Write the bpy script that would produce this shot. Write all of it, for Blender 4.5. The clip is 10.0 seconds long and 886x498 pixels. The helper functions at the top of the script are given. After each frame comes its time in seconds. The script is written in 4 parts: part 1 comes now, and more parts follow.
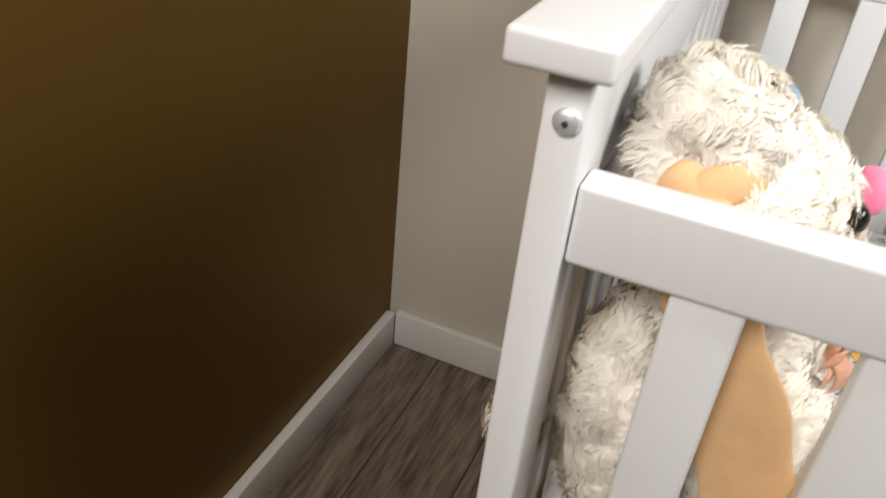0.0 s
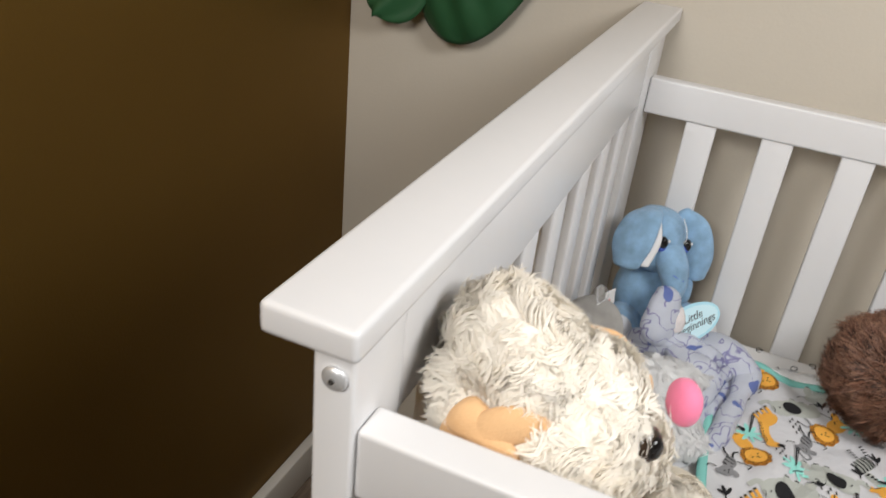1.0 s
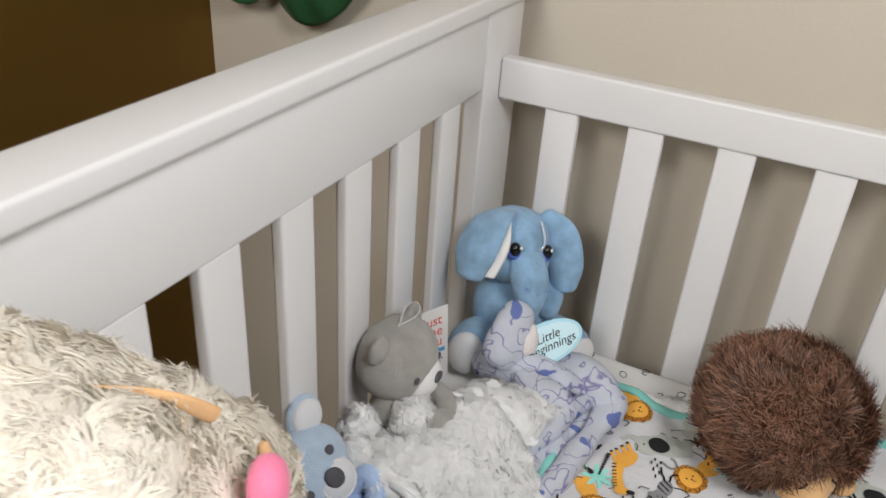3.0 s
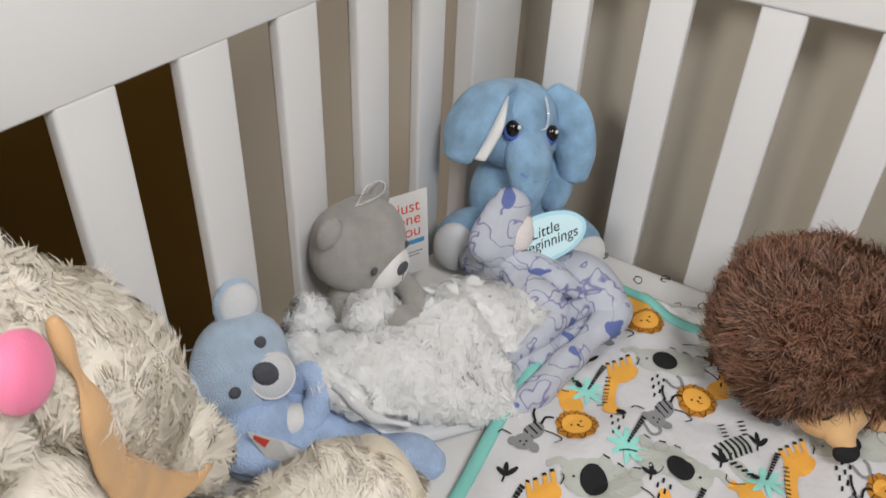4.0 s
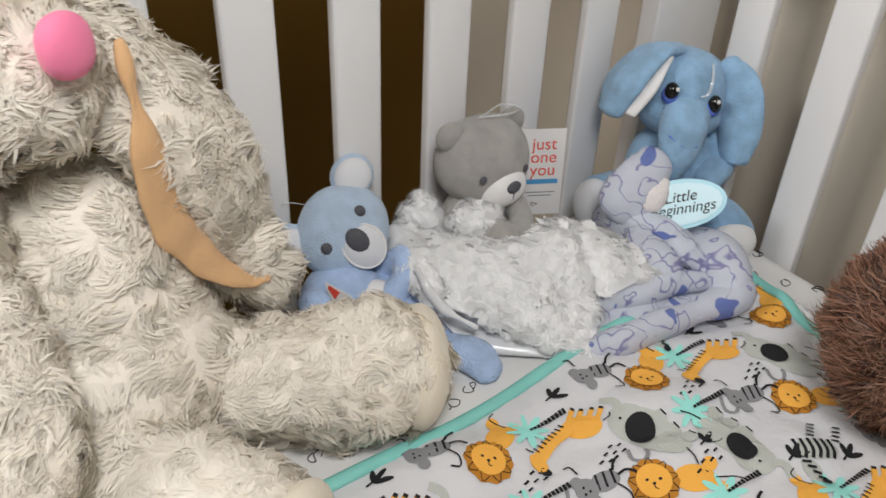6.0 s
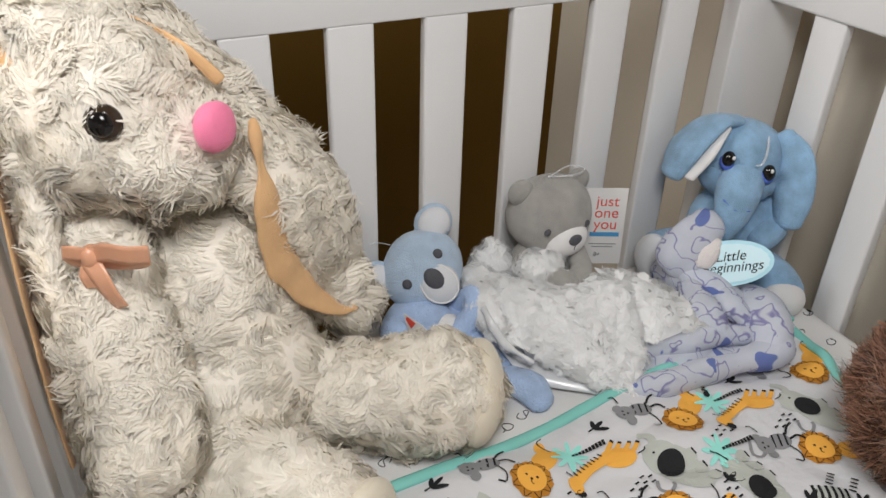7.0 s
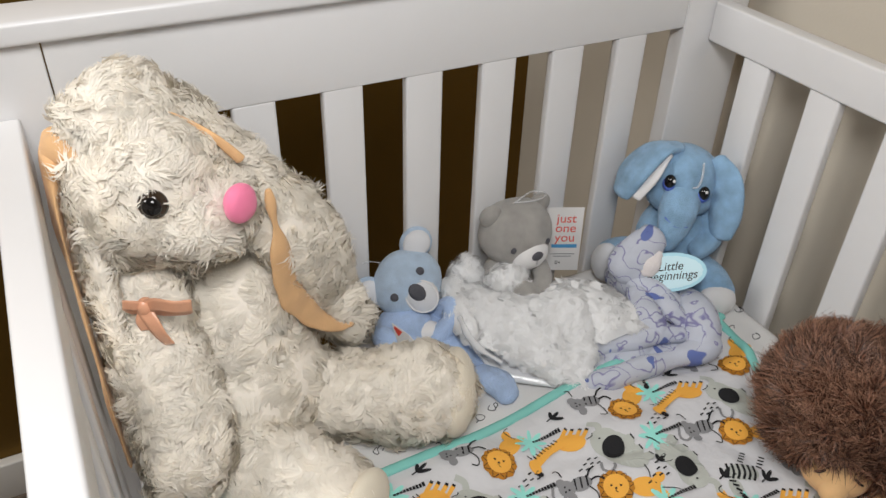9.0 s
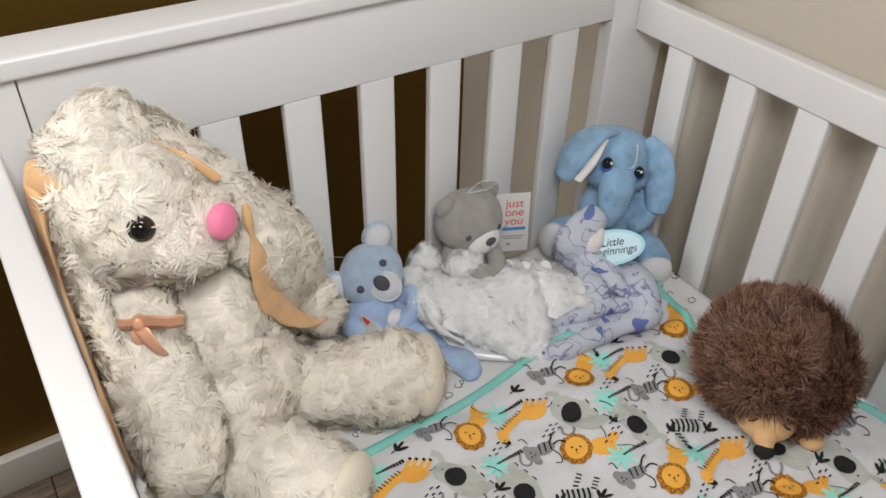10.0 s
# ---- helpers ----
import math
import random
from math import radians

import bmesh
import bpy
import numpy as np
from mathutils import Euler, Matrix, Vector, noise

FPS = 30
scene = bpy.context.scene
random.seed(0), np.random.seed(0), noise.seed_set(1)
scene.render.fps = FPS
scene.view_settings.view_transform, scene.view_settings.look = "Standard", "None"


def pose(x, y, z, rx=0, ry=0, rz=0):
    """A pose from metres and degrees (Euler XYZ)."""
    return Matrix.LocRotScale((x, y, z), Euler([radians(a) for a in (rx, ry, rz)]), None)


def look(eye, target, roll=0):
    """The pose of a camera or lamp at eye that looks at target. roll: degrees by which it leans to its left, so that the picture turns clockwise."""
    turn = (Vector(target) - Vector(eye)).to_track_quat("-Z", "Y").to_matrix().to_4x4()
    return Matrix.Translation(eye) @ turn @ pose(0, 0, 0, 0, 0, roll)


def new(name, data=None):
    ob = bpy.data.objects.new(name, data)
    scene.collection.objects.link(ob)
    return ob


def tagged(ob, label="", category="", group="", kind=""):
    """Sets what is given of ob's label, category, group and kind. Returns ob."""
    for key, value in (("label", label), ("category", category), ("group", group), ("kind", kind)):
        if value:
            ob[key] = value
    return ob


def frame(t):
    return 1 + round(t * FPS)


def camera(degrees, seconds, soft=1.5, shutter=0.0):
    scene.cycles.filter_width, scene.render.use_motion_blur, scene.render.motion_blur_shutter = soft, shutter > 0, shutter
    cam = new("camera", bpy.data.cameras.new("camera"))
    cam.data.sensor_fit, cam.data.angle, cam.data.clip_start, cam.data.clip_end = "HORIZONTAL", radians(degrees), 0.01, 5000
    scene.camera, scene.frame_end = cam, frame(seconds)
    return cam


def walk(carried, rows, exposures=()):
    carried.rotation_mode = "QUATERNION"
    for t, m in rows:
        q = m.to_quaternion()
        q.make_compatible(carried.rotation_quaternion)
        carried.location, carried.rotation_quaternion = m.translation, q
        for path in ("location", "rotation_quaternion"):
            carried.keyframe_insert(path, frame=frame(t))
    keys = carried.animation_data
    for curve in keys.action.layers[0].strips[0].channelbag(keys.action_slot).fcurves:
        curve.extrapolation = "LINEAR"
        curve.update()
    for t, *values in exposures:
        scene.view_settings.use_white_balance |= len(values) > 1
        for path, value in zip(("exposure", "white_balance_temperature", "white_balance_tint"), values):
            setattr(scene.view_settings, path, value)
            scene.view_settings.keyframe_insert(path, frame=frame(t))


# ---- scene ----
import functools

cam = camera(58.4, 10.0, 1.5, 0.3)
ROWS = [  # seconds, eye, target, roll
    (0, (0.059, -0.295, 0.973), (-0.535, 1.27, -0.12), 6.2),
    (0.5, (0.085, -0.259, 1.02), (-0.493, 1.35, -0.017), 6.5),
    (1, (0.128, -0.224, 1.063), (-0.503, 1.402, 0.084), 6.4),
    (1.5, (0.183, -0.193, 1.088), (-0.515, 1.428, 0.147), 6.1),
    (2, (0.239, -0.162, 1.107), (-0.513, 1.439, 0.174), 4.6),
    (2.5, (0.268, -0.098, 1.078), (-0.456, 1.511, 0.136), 4.4),
    (3.8, (0.331, 0.073, 0.979), (-0.483, 1.482, -0.184), 3.1),
    (4, (0.337, 0.084, 0.966), (-0.5, 1.45, -0.231), 2.8),
    (4.5, (0.353, 0.094, 0.927), (-0.513, 1.391, -0.325), 3.2),
    (5, (0.381, 0.106, 0.903), (-0.593, 1.321, -0.353), 2.9),
    (5.5, (0.437, 0.12, 0.892), (-0.752, 1.207, -0.292), 2.6),
    (6, (0.479, 0.114, 0.895), (-0.888, 1.069, -0.209), 2.6),
    (6.2, (0.496, 0.11, 0.901), (-0.927, 1.011, -0.178), 2.4),
    (7.3, (0.558, 0.094, 0.975), (-0.964, 0.842, -0.085), 1.6),
    (7.5, (0.567, 0.095, 0.989), (-0.956, 0.837, -0.074), 1.6),
    (8, (0.577, 0.089, 1.02), (-0.932, 0.837, -0.058), 1.6),
    (8.5, (0.588, 0.079, 1.046), (-0.888, 0.833, -0.072), 1.8),
    (9, (0.6, 0.07, 1.069), (-0.837, 0.842, -0.088), 1.7),
    (9.5, (0.607, 0.053, 1.101), (-0.784, 0.866, -0.084), 1.6),
    (10, (0.613, 0.036, 1.121), (-0.7, 0.919, -0.102), 1.4),
]
walk(cam, [(t, look(eye, target, roll)) for t, eye, target, roll in ROWS], ((0, 0.18), (0.5, -0.02), (1, -0.1), (2, -0.12), (2.5, -0.15), (4, -0.12), (5, -0.12), (7.3, -0.24), (10, -0.28)))

# ---- light ----
world = bpy.data.worlds.new("world")
world.use_nodes = True
world.node_tree.nodes["Background"].inputs[0].default_value = (0.9, 0.85, 0.75, 1)
world.node_tree.nodes["Background"].inputs[1].default_value = 0.1
scene.world = world
# key light added over the crib, fixed, for light carried beside the camera
lamp_data = bpy.data.lights.new("added_key_light", "AREA")
lamp_data.shape, lamp_data.size, lamp_data.energy, lamp_data.color = "DISK", 0.34, 6.9, (0.995, 0.99, 0.985)
lamp = new("added_key_light", lamp_data)
lamp.matrix_world = look((0.66, 0.05, 1.38), (0.06, 0.30, 0.60))
# unseen fill, added to brighten the brown wall and the crib's front
second_data = bpy.data.lights.new("added_fill_light", "AREA")
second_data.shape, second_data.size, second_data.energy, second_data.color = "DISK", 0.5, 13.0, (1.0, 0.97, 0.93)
second = new("added_fill_light", second_data)
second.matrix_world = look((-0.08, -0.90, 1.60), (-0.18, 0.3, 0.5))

# ---- materials ----


def material(name, color, rough=0.5, spread=0.1, scale=40.0, bump=0.0, bump_scale=200.0, metal=0.0, sheen=0.0, per="", detail=4.0, spec=0.5, coat=0.0, through_light=0.0, stretch=(1, 1, 1), tight=0.25, tips=None):
    """A plain surface: base colour varied by noise at two scales, relief by a finer noise."""
    m = bpy.data.materials.new(name)
    m.use_nodes = True
    t = m.node_tree
    n, k = t.nodes, t.links
    b = n["Principled BSDF"]
    b.inputs["Roughness"].default_value, b.inputs["Metallic"].default_value = rough, metal
    b.inputs["Sheen Weight"].default_value, b.inputs["Specular IOR Level"].default_value = sheen, spec
    b.inputs["Coat Weight"].default_value = coat
    place = n.new("ShaderNodeTexCoord")
    move = n.new("ShaderNodeMapping")
    move.inputs["Scale"].default_value = stretch
    k.new(place.outputs["Object"], move.inputs[0])
    coarse, fine = n.new("ShaderNodeTexNoise"), n.new("ShaderNodeTexNoise")
    coarse.inputs["Scale"].default_value, fine.inputs["Scale"].default_value = scale * 0.2, scale
    coarse.inputs["Detail"].default_value = fine.inputs["Detail"].default_value = detail
    k.new(move.outputs[0], coarse.inputs[0])
    k.new(move.outputs[0], fine.inputs[0])
    both = n.new("ShaderNodeMath")
    both.operation = "MULTIPLY_ADD"
    both.inputs[1].default_value = 0.5
    half = n.new("ShaderNodeMath")
    half.operation = "MULTIPLY"
    half.inputs[1].default_value = 0.5
    k.new(coarse.outputs[0], half.inputs[0])
    k.new(fine.outputs[0], both.inputs[0])
    k.new(half.outputs[0], both.inputs[2])
    factor = both
    if per:
        info = n.new("ShaderNodeObjectInfo" if per == "object" else "ShaderNodeNewGeometry")
        mixed = n.new("ShaderNodeMath")
        mixed.operation = "MULTIPLY_ADD"
        mixed.inputs[1].default_value = 0.55
        low = n.new("ShaderNodeMath")
        low.operation = "MULTIPLY"
        low.inputs[1].default_value = 0.45
        k.new(both.outputs[0], low.inputs[0])
        k.new(info.outputs["Random" if per == "object" else "Random Per Island"], mixed.inputs[0])
        k.new(low.outputs[0], mixed.inputs[2])
        factor = mixed
    ramp = n.new("ShaderNodeValToRGB")
    ramp.color_ramp.elements[0].position, ramp.color_ramp.elements[1].position = 0.5 - tight, 0.5 + tight
    ramp.color_ramp.elements[0].color = (*[c * (1 - spread) for c in color], 1)
    ramp.color_ramp.elements[1].color = (*[min(1, c * (1 + spread)) for c in color], 1)
    k.new(factor.outputs[0], ramp.inputs[0])
    k.new(ramp.outputs[0], b.inputs["Base Color"])
    if tips:
        along, blend = n.new("ShaderNodeAttribute"), n.new("ShaderNodeMix")
        along.attribute_name, blend.data_type = "tip", "RGBA"
        chance, share = n.new("ShaderNodeMapRange"), n.new("ShaderNodeMath")
        chance.inputs["From Min"].default_value, chance.inputs["From Max"].default_value = 0.30, 0.62
        k.new(factor.outputs[0], chance.inputs["Value"])
        share.operation = "MULTIPLY"
        k.new(along.outputs["Fac"], share.inputs[0])
        k.new(chance.outputs[0], share.inputs[1])
        k.new(share.outputs[0], blend.inputs["Factor"])
        k.new(ramp.outputs[0], blend.inputs[6])
        blend.inputs[7].default_value = (*tips, 1)
        k.new(blend.outputs[2], b.inputs["Base Color"])
    if bump:
        relief, grain = n.new("ShaderNodeBump"), n.new("ShaderNodeTexNoise")
        grain.inputs["Scale"].default_value = bump_scale
        k.new(move.outputs[0], grain.inputs[0])
        relief.inputs["Strength"].default_value, relief.inputs["Distance"].default_value = bump, 0.002
        k.new(grain.outputs[0], relief.inputs["Height"])
        k.new(relief.outputs[0], b.inputs["Normal"])
    if through_light:
        glow, mix = n.new("ShaderNodeBsdfTranslucent"), n.new("ShaderNodeMixShader")
        k.new(ramp.outputs[0], glow.inputs[0])
        mix.inputs[0].default_value = through_light
        k.new(b.outputs[0], mix.inputs[1])
        k.new(glow.outputs[0], mix.inputs[2])
        k.new(mix.outputs[0], n["Material Output"].inputs[0])
    return m


WHITE = material("white_lacquer", (0.765, 0.76, 0.765), 0.32, 0.015, 30, 0.04, 120)
BEIGE = material("beige_wall_paint", (0.60, 0.545, 0.46), 0.6, 0.02, 8, 0.12, 260)
BROWN = material("brown_wall_paint", (0.20, 0.115, 0.024), 0.54, 0.05, 6, 0.1, 260, metal=0.84)
CEIL = material("ceiling_paint", (0.8, 0.78, 0.74), 0.8, 0.02, 8)
TRIM = material("trim_paint", (0.74, 0.72, 0.68), 0.4, 0.03, 20, 0.05, 90)
PLANK = material("grey_brown_plank", (0.17, 0.130, 0.098), 0.45, 0.75, 30, 0.3, 120, stretch=(5, 0.5, 1), detail=9, tight=0.16)
DARK = material("joint_dark", (0.02, 0.016, 0.012), 0.9)
STEEL = material("bolt_steel", (0.78, 0.79, 0.80), 0.38, 0.1, 60, metal=0.6)
FUR = material("cream_fur", (1.0, 0.935, 0.835), 0.75, 0.015, 25, per="island", spec=0.15, through_light=0.14)
BEIGEFELT = material("tan_felt", (0.76, 0.47, 0.24), 0.9, 0.12, 60, 0.25, 900, sheen=0.15, spec=0.2)
SOLE = material("cream_velour", (0.78, 0.71, 0.58), 0.9, 0.06, 60, 0.2, 900, sheen=0.2, spec=0.2)
PEACH = material("peach_satin", (0.82, 0.42, 0.26), 0.3, 0.1, 90, 0.05, 800, spec=0.6)
PINK = material("pink_velour", (0.90, 0.22, 0.38), 0.8, 0.06, 100, 0.2, 1200, sheen=0.2)
BLACK = material("black_gloss", (0.008, 0.007, 0.007), 0.06, 0.1, 50)
RIM = material("brown_eye_rim", (0.035, 0.022, 0.014), 0.12, 0.1, 50)
BLUE = material("sky_blue_plush", (0.28, 0.46, 0.66), 0.9, 0.24, 70, 0.8, 800, sheen=0.25, spec=0.15, tight=0.13)
PALEBLUE = material("pale_blue_plush", (0.50, 0.63, 0.79), 0.9, 0.14, 70, 0.7, 900, sheen=0.3, spec=0.15, tight=0.13)
MIDBLUE = material("periwinkle_velour", (0.42, 0.55, 0.79), 0.85, 0.2, 60, 0.8, 600, sheen=0.25, spec=0.2, tight=0.13)
WHITEPLUSH = material("white_plush", (0.80, 0.79, 0.79), 0.9, 0.05, 60, 0.35, 800, sheen=0.3, spec=0.15)
CHALK = material("pale_grey_plush", (0.72, 0.73, 0.76), 0.9, 0.04, 60, 0.3, 800, sheen=0.3, spec=0.15)
GREY = material("grey_plush", (0.37, 0.355, 0.335), 0.9, 0.17, 70, 0.8, 900, sheen=0.3, spec=0.15, tight=0.13)
EYEGREY = material("grey_stitching", (0.085, 0.085, 0.10), 0.7, 0.25, 900, 0.4, 1500)
MINKY = material("white_rosette_fur", (0.985, 0.985, 0.985), 0.5, 0.015, 30, per="island", spec=0.5, through_light=0.14)
SATIN = material("white_satin", (0.74, 0.75, 0.77), 0.22, 0.06, 40, 0.08, 300, spec=0.7)
LAV = material("lavender_fleece", (0.80, 0.83, 0.92), 0.9, 0.1, 60, sheen=0.2, spec=0.15, through_light=0.4)




def sketched_print(m, ink, block):
    """Prints thin wandering lines and a few solid patches on a fabric."""
    t = m.node_tree
    n, k = t.nodes, t.links
    ramp = [q for q in n if q.type == "VALTORGB"][0]
    users = [l.to_socket for l in ramp.outputs[0].links]
    place = [q for q in n if q.type == "MAPPING"][0]
    last = ramp.outputs[0]
    for scale, lo, hi, color in ((50.0, 0.495, 0.505, ink), (42.0, 0.66, 0.68, block)):
        noise_node, fac, mix = n.new("ShaderNodeTexNoise"), n.new("ShaderNodeValToRGB"), n.new("ShaderNodeMix")
        noise_node.inputs["Scale"].default_value, noise_node.inputs["Detail"].default_value = scale, 1.0
        noise_node.inputs["Distortion"].default_value = 0.6
        k.new(place.outputs[0], noise_node.inputs[0])
        e = fac.color_ramp.elements
        e[0].position, e[0].color, e[1].position, e[1].color = lo - 0.018, (0, 0, 0, 1), lo, (1, 1, 1, 1)
        if hi < 0.6:
            for at, c in ((hi, 1.0), (hi + 0.018, 0.0)):
                x = e.new(at)
                x.color = (c, c, c, 1)
        k.new(noise_node.outputs[0], fac.inputs[0])
        mix.data_type = "RGBA"
        k.new(fac.outputs[0], mix.inputs["Factor"])
        k.new(last, mix.inputs[6])
        mix.inputs[7].default_value = (*color, 1)
        last = mix.outputs[2]
    for s in users:
        k.new(last, s)


sketched_print(LAV, (0.36, 0.35, 0.60), (0.22, 0.29, 0.64))
ROYAL = material("royal_blue_print", (0.11, 0.18, 0.60), 0.9, 0.2, 80, 0.4, 600, spec=0.15)
BUFF = material("buff_fleece", (0.80, 0.75, 0.74), 0.9, 0.1, 80, 0.4, 600, spec=0.15)
SPINE = material("brown_spiky_fur", (0.11, 0.035, 0.018), 0.42, 0.7, 130, per="island", spec=0.5, through_light=0.3, tight=0.12, tips=(0.72, 0.42, 0.28))
CARAMEL = material("tan_plush", (0.72, 0.45, 0.22), 0.9, 0.08, 80, 0.3, 900, sheen=0.2, spec=0.15)
LEAF = material("monstera_green", (0.022, 0.085, 0.034), 0.38, 0.45, 14, 0.1, 60, spec=0.4)
VEIN = material("monstera_vein", (0.05, 0.14, 0.06), 0.4, 0.2, 30)
QUILT = material("white_cotton", (0.665, 0.665, 0.685), 0.85, 0.02, 30, 0.6, 70, spec=0.2)
SHEET = material("white_sheet_cotton", (0.78, 0.77, 0.76), 0.85, 0.02, 30, 0.12, 900, spec=0.2)
TEAL = material("teal_binding", (0.24, 0.62, 0.56), 0.75, 0.06, 60, 0.2, 900)
P_ORANGE = material("print_orange", (0.90, 0.45, 0.08), 0.85, 0.05, 60, 0.1, 900, spec=0.2)
P_MANE = material("print_rust", (0.52, 0.22, 0.03), 0.85, 0.1, 60, 0.1, 900, spec=0.2)
P_BLACK = material("print_black", (0.02, 0.02, 0.022), 0.85, 0.1, 60, 0.1, 900, spec=0.2)
P_GREY = material("print_sage_grey", (0.50, 0.52, 0.48), 0.85, 0.04, 60, 0.1, 900, spec=0.2)
P_MID = material("print_grey", (0.27, 0.27, 0.28), 0.85, 0.06, 60, 0.1, 900, spec=0.2)
P_MINT = material("print_mint", (0.34, 0.78, 0.70), 0.85, 0.04, 60, 0.1, 900, spec=0.2)
CARD = material("white_card", (0.80, 0.79, 0.78), 0.4, 0.02, 60)
RED = material("red_ink", (0.78, 0.09, 0.06), 0.5, 0.03, 60)
INKBLUE = material("blue_ink", (0.08, 0.33, 0.62), 0.5, 0.03, 60)
AQUA = material("aqua_card", (0.44, 0.75, 0.87), 0.4, 0.03, 40)
AQUALIGHT = material("pale_aqua_card", (0.62, 0.85, 0.93), 0.4, 0.03, 40)
CLEAR = bpy.data.materials.new("clear_plastic")
CLEAR.use_nodes = True
for name, value in (("Base Color", (0.85, 0.87, 0.9, 1)), ("Alpha", 0.28), ("Roughness", 0.12), ("Specular IOR Level", 0.8)):
    CLEAR.node_tree.nodes["Principled BSDF"].inputs[name].default_value = value


SKIN = {
    FUR: material("cream_fur_base", (0.95, 0.885, 0.79), 0.9, 0.03, 25, spec=0.1),
    MINKY: material("white_rosette_base", (0.94, 0.94, 0.94), 0.9, 0.03, 25, spec=0.1),
}

# ---- building tools ----
RNG = np.random.default_rng(7)


def mesh_of(name, verts, faces, mat, smooth=True):
    me = bpy.data.meshes.new(name)
    me.from_pydata([tuple(v) for v in verts], [], [tuple(f) for f in faces])
    me.materials.append(mat)
    if smooth:
        me.polygons.foreach_set("use_smooth", [True] * len(me.polygons))
    me.update()
    return me


def under(ob, parent):
    """Parents ob, whose mesh is in world places, to a thing or to one of its parts."""
    ob.parent = parent
    ob.matrix_parent_inverse = parent.matrix_basis.inverted() if parent.type == "EMPTY" else Matrix.Identity(4)


def part(name, data, mat, parent=None, label="", smooth=True):
    """Links (verts, faces) or a bmesh as one mesh object under a thing or a part."""
    if isinstance(data, bmesh.types.BMesh):
        me = bpy.data.meshes.new(name)
        data.normal_update()
        data.to_mesh(me)
        data.free()
        me.materials.append(mat)
        if smooth:
            me.polygons.foreach_set("use_smooth", [True] * len(me.polygons))
    else:
        me = mesh_of(name, data[0], data[1], mat, smooth)
        if len(data) > 2:
            me.attributes.new("tip", "FLOAT", "POINT").data.foreach_set("value", data[3])
            if data[4] is not None:
                me.normals_split_custom_set_from_vertices(data[4].tolist())
            if mat in SKIN:
                me.materials.append(SKIN[mat])
                me.polygons.foreach_set("material_index", [1] * data[2] + [0] * (len(me.polygons) - data[2]))
    ob = new(name, me)
    if parent is not None:
        under(ob, parent)
    return tagged(ob, label)


def thing(name, place, label, category, group="", kind=""):
    ob = new(name)
    ob.empty_display_size = 0.02
    ob.matrix_basis = Matrix.Translation(place)
    return tagged(ob, label, category, group, kind)


def box(x0, x1, y0, y1, z0, z1, bevel=0.0, segments=2):
    bm = bmesh.new()
    bmesh.ops.create_cube(bm, size=1.0, matrix=Matrix.LocRotScale(((x0 + x1) / 2, (y0 + y1) / 2, (z0 + z1) / 2), None, (x1 - x0, y1 - y0, z1 - z0)))
    if bevel:
        bmesh.ops.bevel(bm, geom=bm.edges[:], offset=bevel, segments=segments, profile=0.6, affect="EDGES")
    return bm


def axes(forward, up=(0, 0, 1)):
    """Columns: forward, viewer's right (as one faces the thing), up."""
    f = np.array(forward, float)
    f /= np.linalg.norm(f)
    u = np.array(up, float)
    u -= f * (u @ f)
    u /= np.linalg.norm(u)
    r = np.cross(u, f)
    return np.column_stack([f, r, u])


WAVES = RNG.normal(size=(3, 12, 3))
PHASES = RNG.uniform(0, 6.28, size=(3, 12))


def swell(p, scale, i=0):
    """Smooth noise of about -1 to 1 at the points p."""
    return np.sin(p @ (WAVES[i].T * scale) + PHASES[i]).sum(1) / 3.5


def ball(centre, radii, turn=None, n=28, lumps=0.0, lump_scale=40.0, power=2.0):
    """A rounded lump: an ellipsoid (power above 2 makes it boxier)."""
    m = n // 2 + 1
    th = np.linspace(0, math.pi, m + 1)[1:-1]
    ph = np.linspace(0, 2 * math.pi, n, endpoint=False)
    a, b = np.meshgrid(th, ph, indexing="ij")
    d = np.stack([np.sin(a) * np.cos(b), np.sin(a) * np.sin(b), np.cos(a)], -1).reshape(-1, 3)
    d = np.vstack([d, [[0, 0, 1], [0, 0, -1]]])
    d = d / (np.abs(d) ** power).sum(1, keepdims=True) ** (1 / power)
    v = d * np.array(radii)
    if turn is not None:
        v = v @ np.array(turn).T
    v = v + np.array(centre)
    if lumps:
        out = v - np.array(centre)
        out /= np.linalg.norm(out, axis=1, keepdims=True)
        v = v + out * (lumps * swell(v, lump_scale))[:, None]
    rows = m - 1
    f = []
    for i in range(rows - 1):
        for j in range(n):
            f.append((i * n + j, (i + 1) * n + j, (i + 1) * n + (j + 1) % n, i * n + (j + 1) % n))
    top, bottom = rows * n, rows * n + 1
    for j in range(n):
        f.append((top, j, (j + 1) % n))
        f.append((bottom, (rows - 1) * n + (j + 1) % n, (rows - 1) * n + j))
    return v, f


def smooth_line(points, n):
    """Catmull-Rom through rows of numbers."""
    p = np.array(points, float)
    p = np.vstack([2 * p[0] - p[1], p, 2 * p[-1] - p[-2]])
    s = np.linspace(0, len(p) - 3 - 1e-9, n)
    i = s.astype(int)
    t = (s - i)[:, None]
    a, b, c, d = p[i], p[i + 1], p[i + 2], p[i + 3]
    return 0.5 * (2 * b + (c - a) * t + (2 * a - 5 * b + 4 * c - d) * t ** 2 + (3 * b - a - 3 * c + d) * t ** 3)


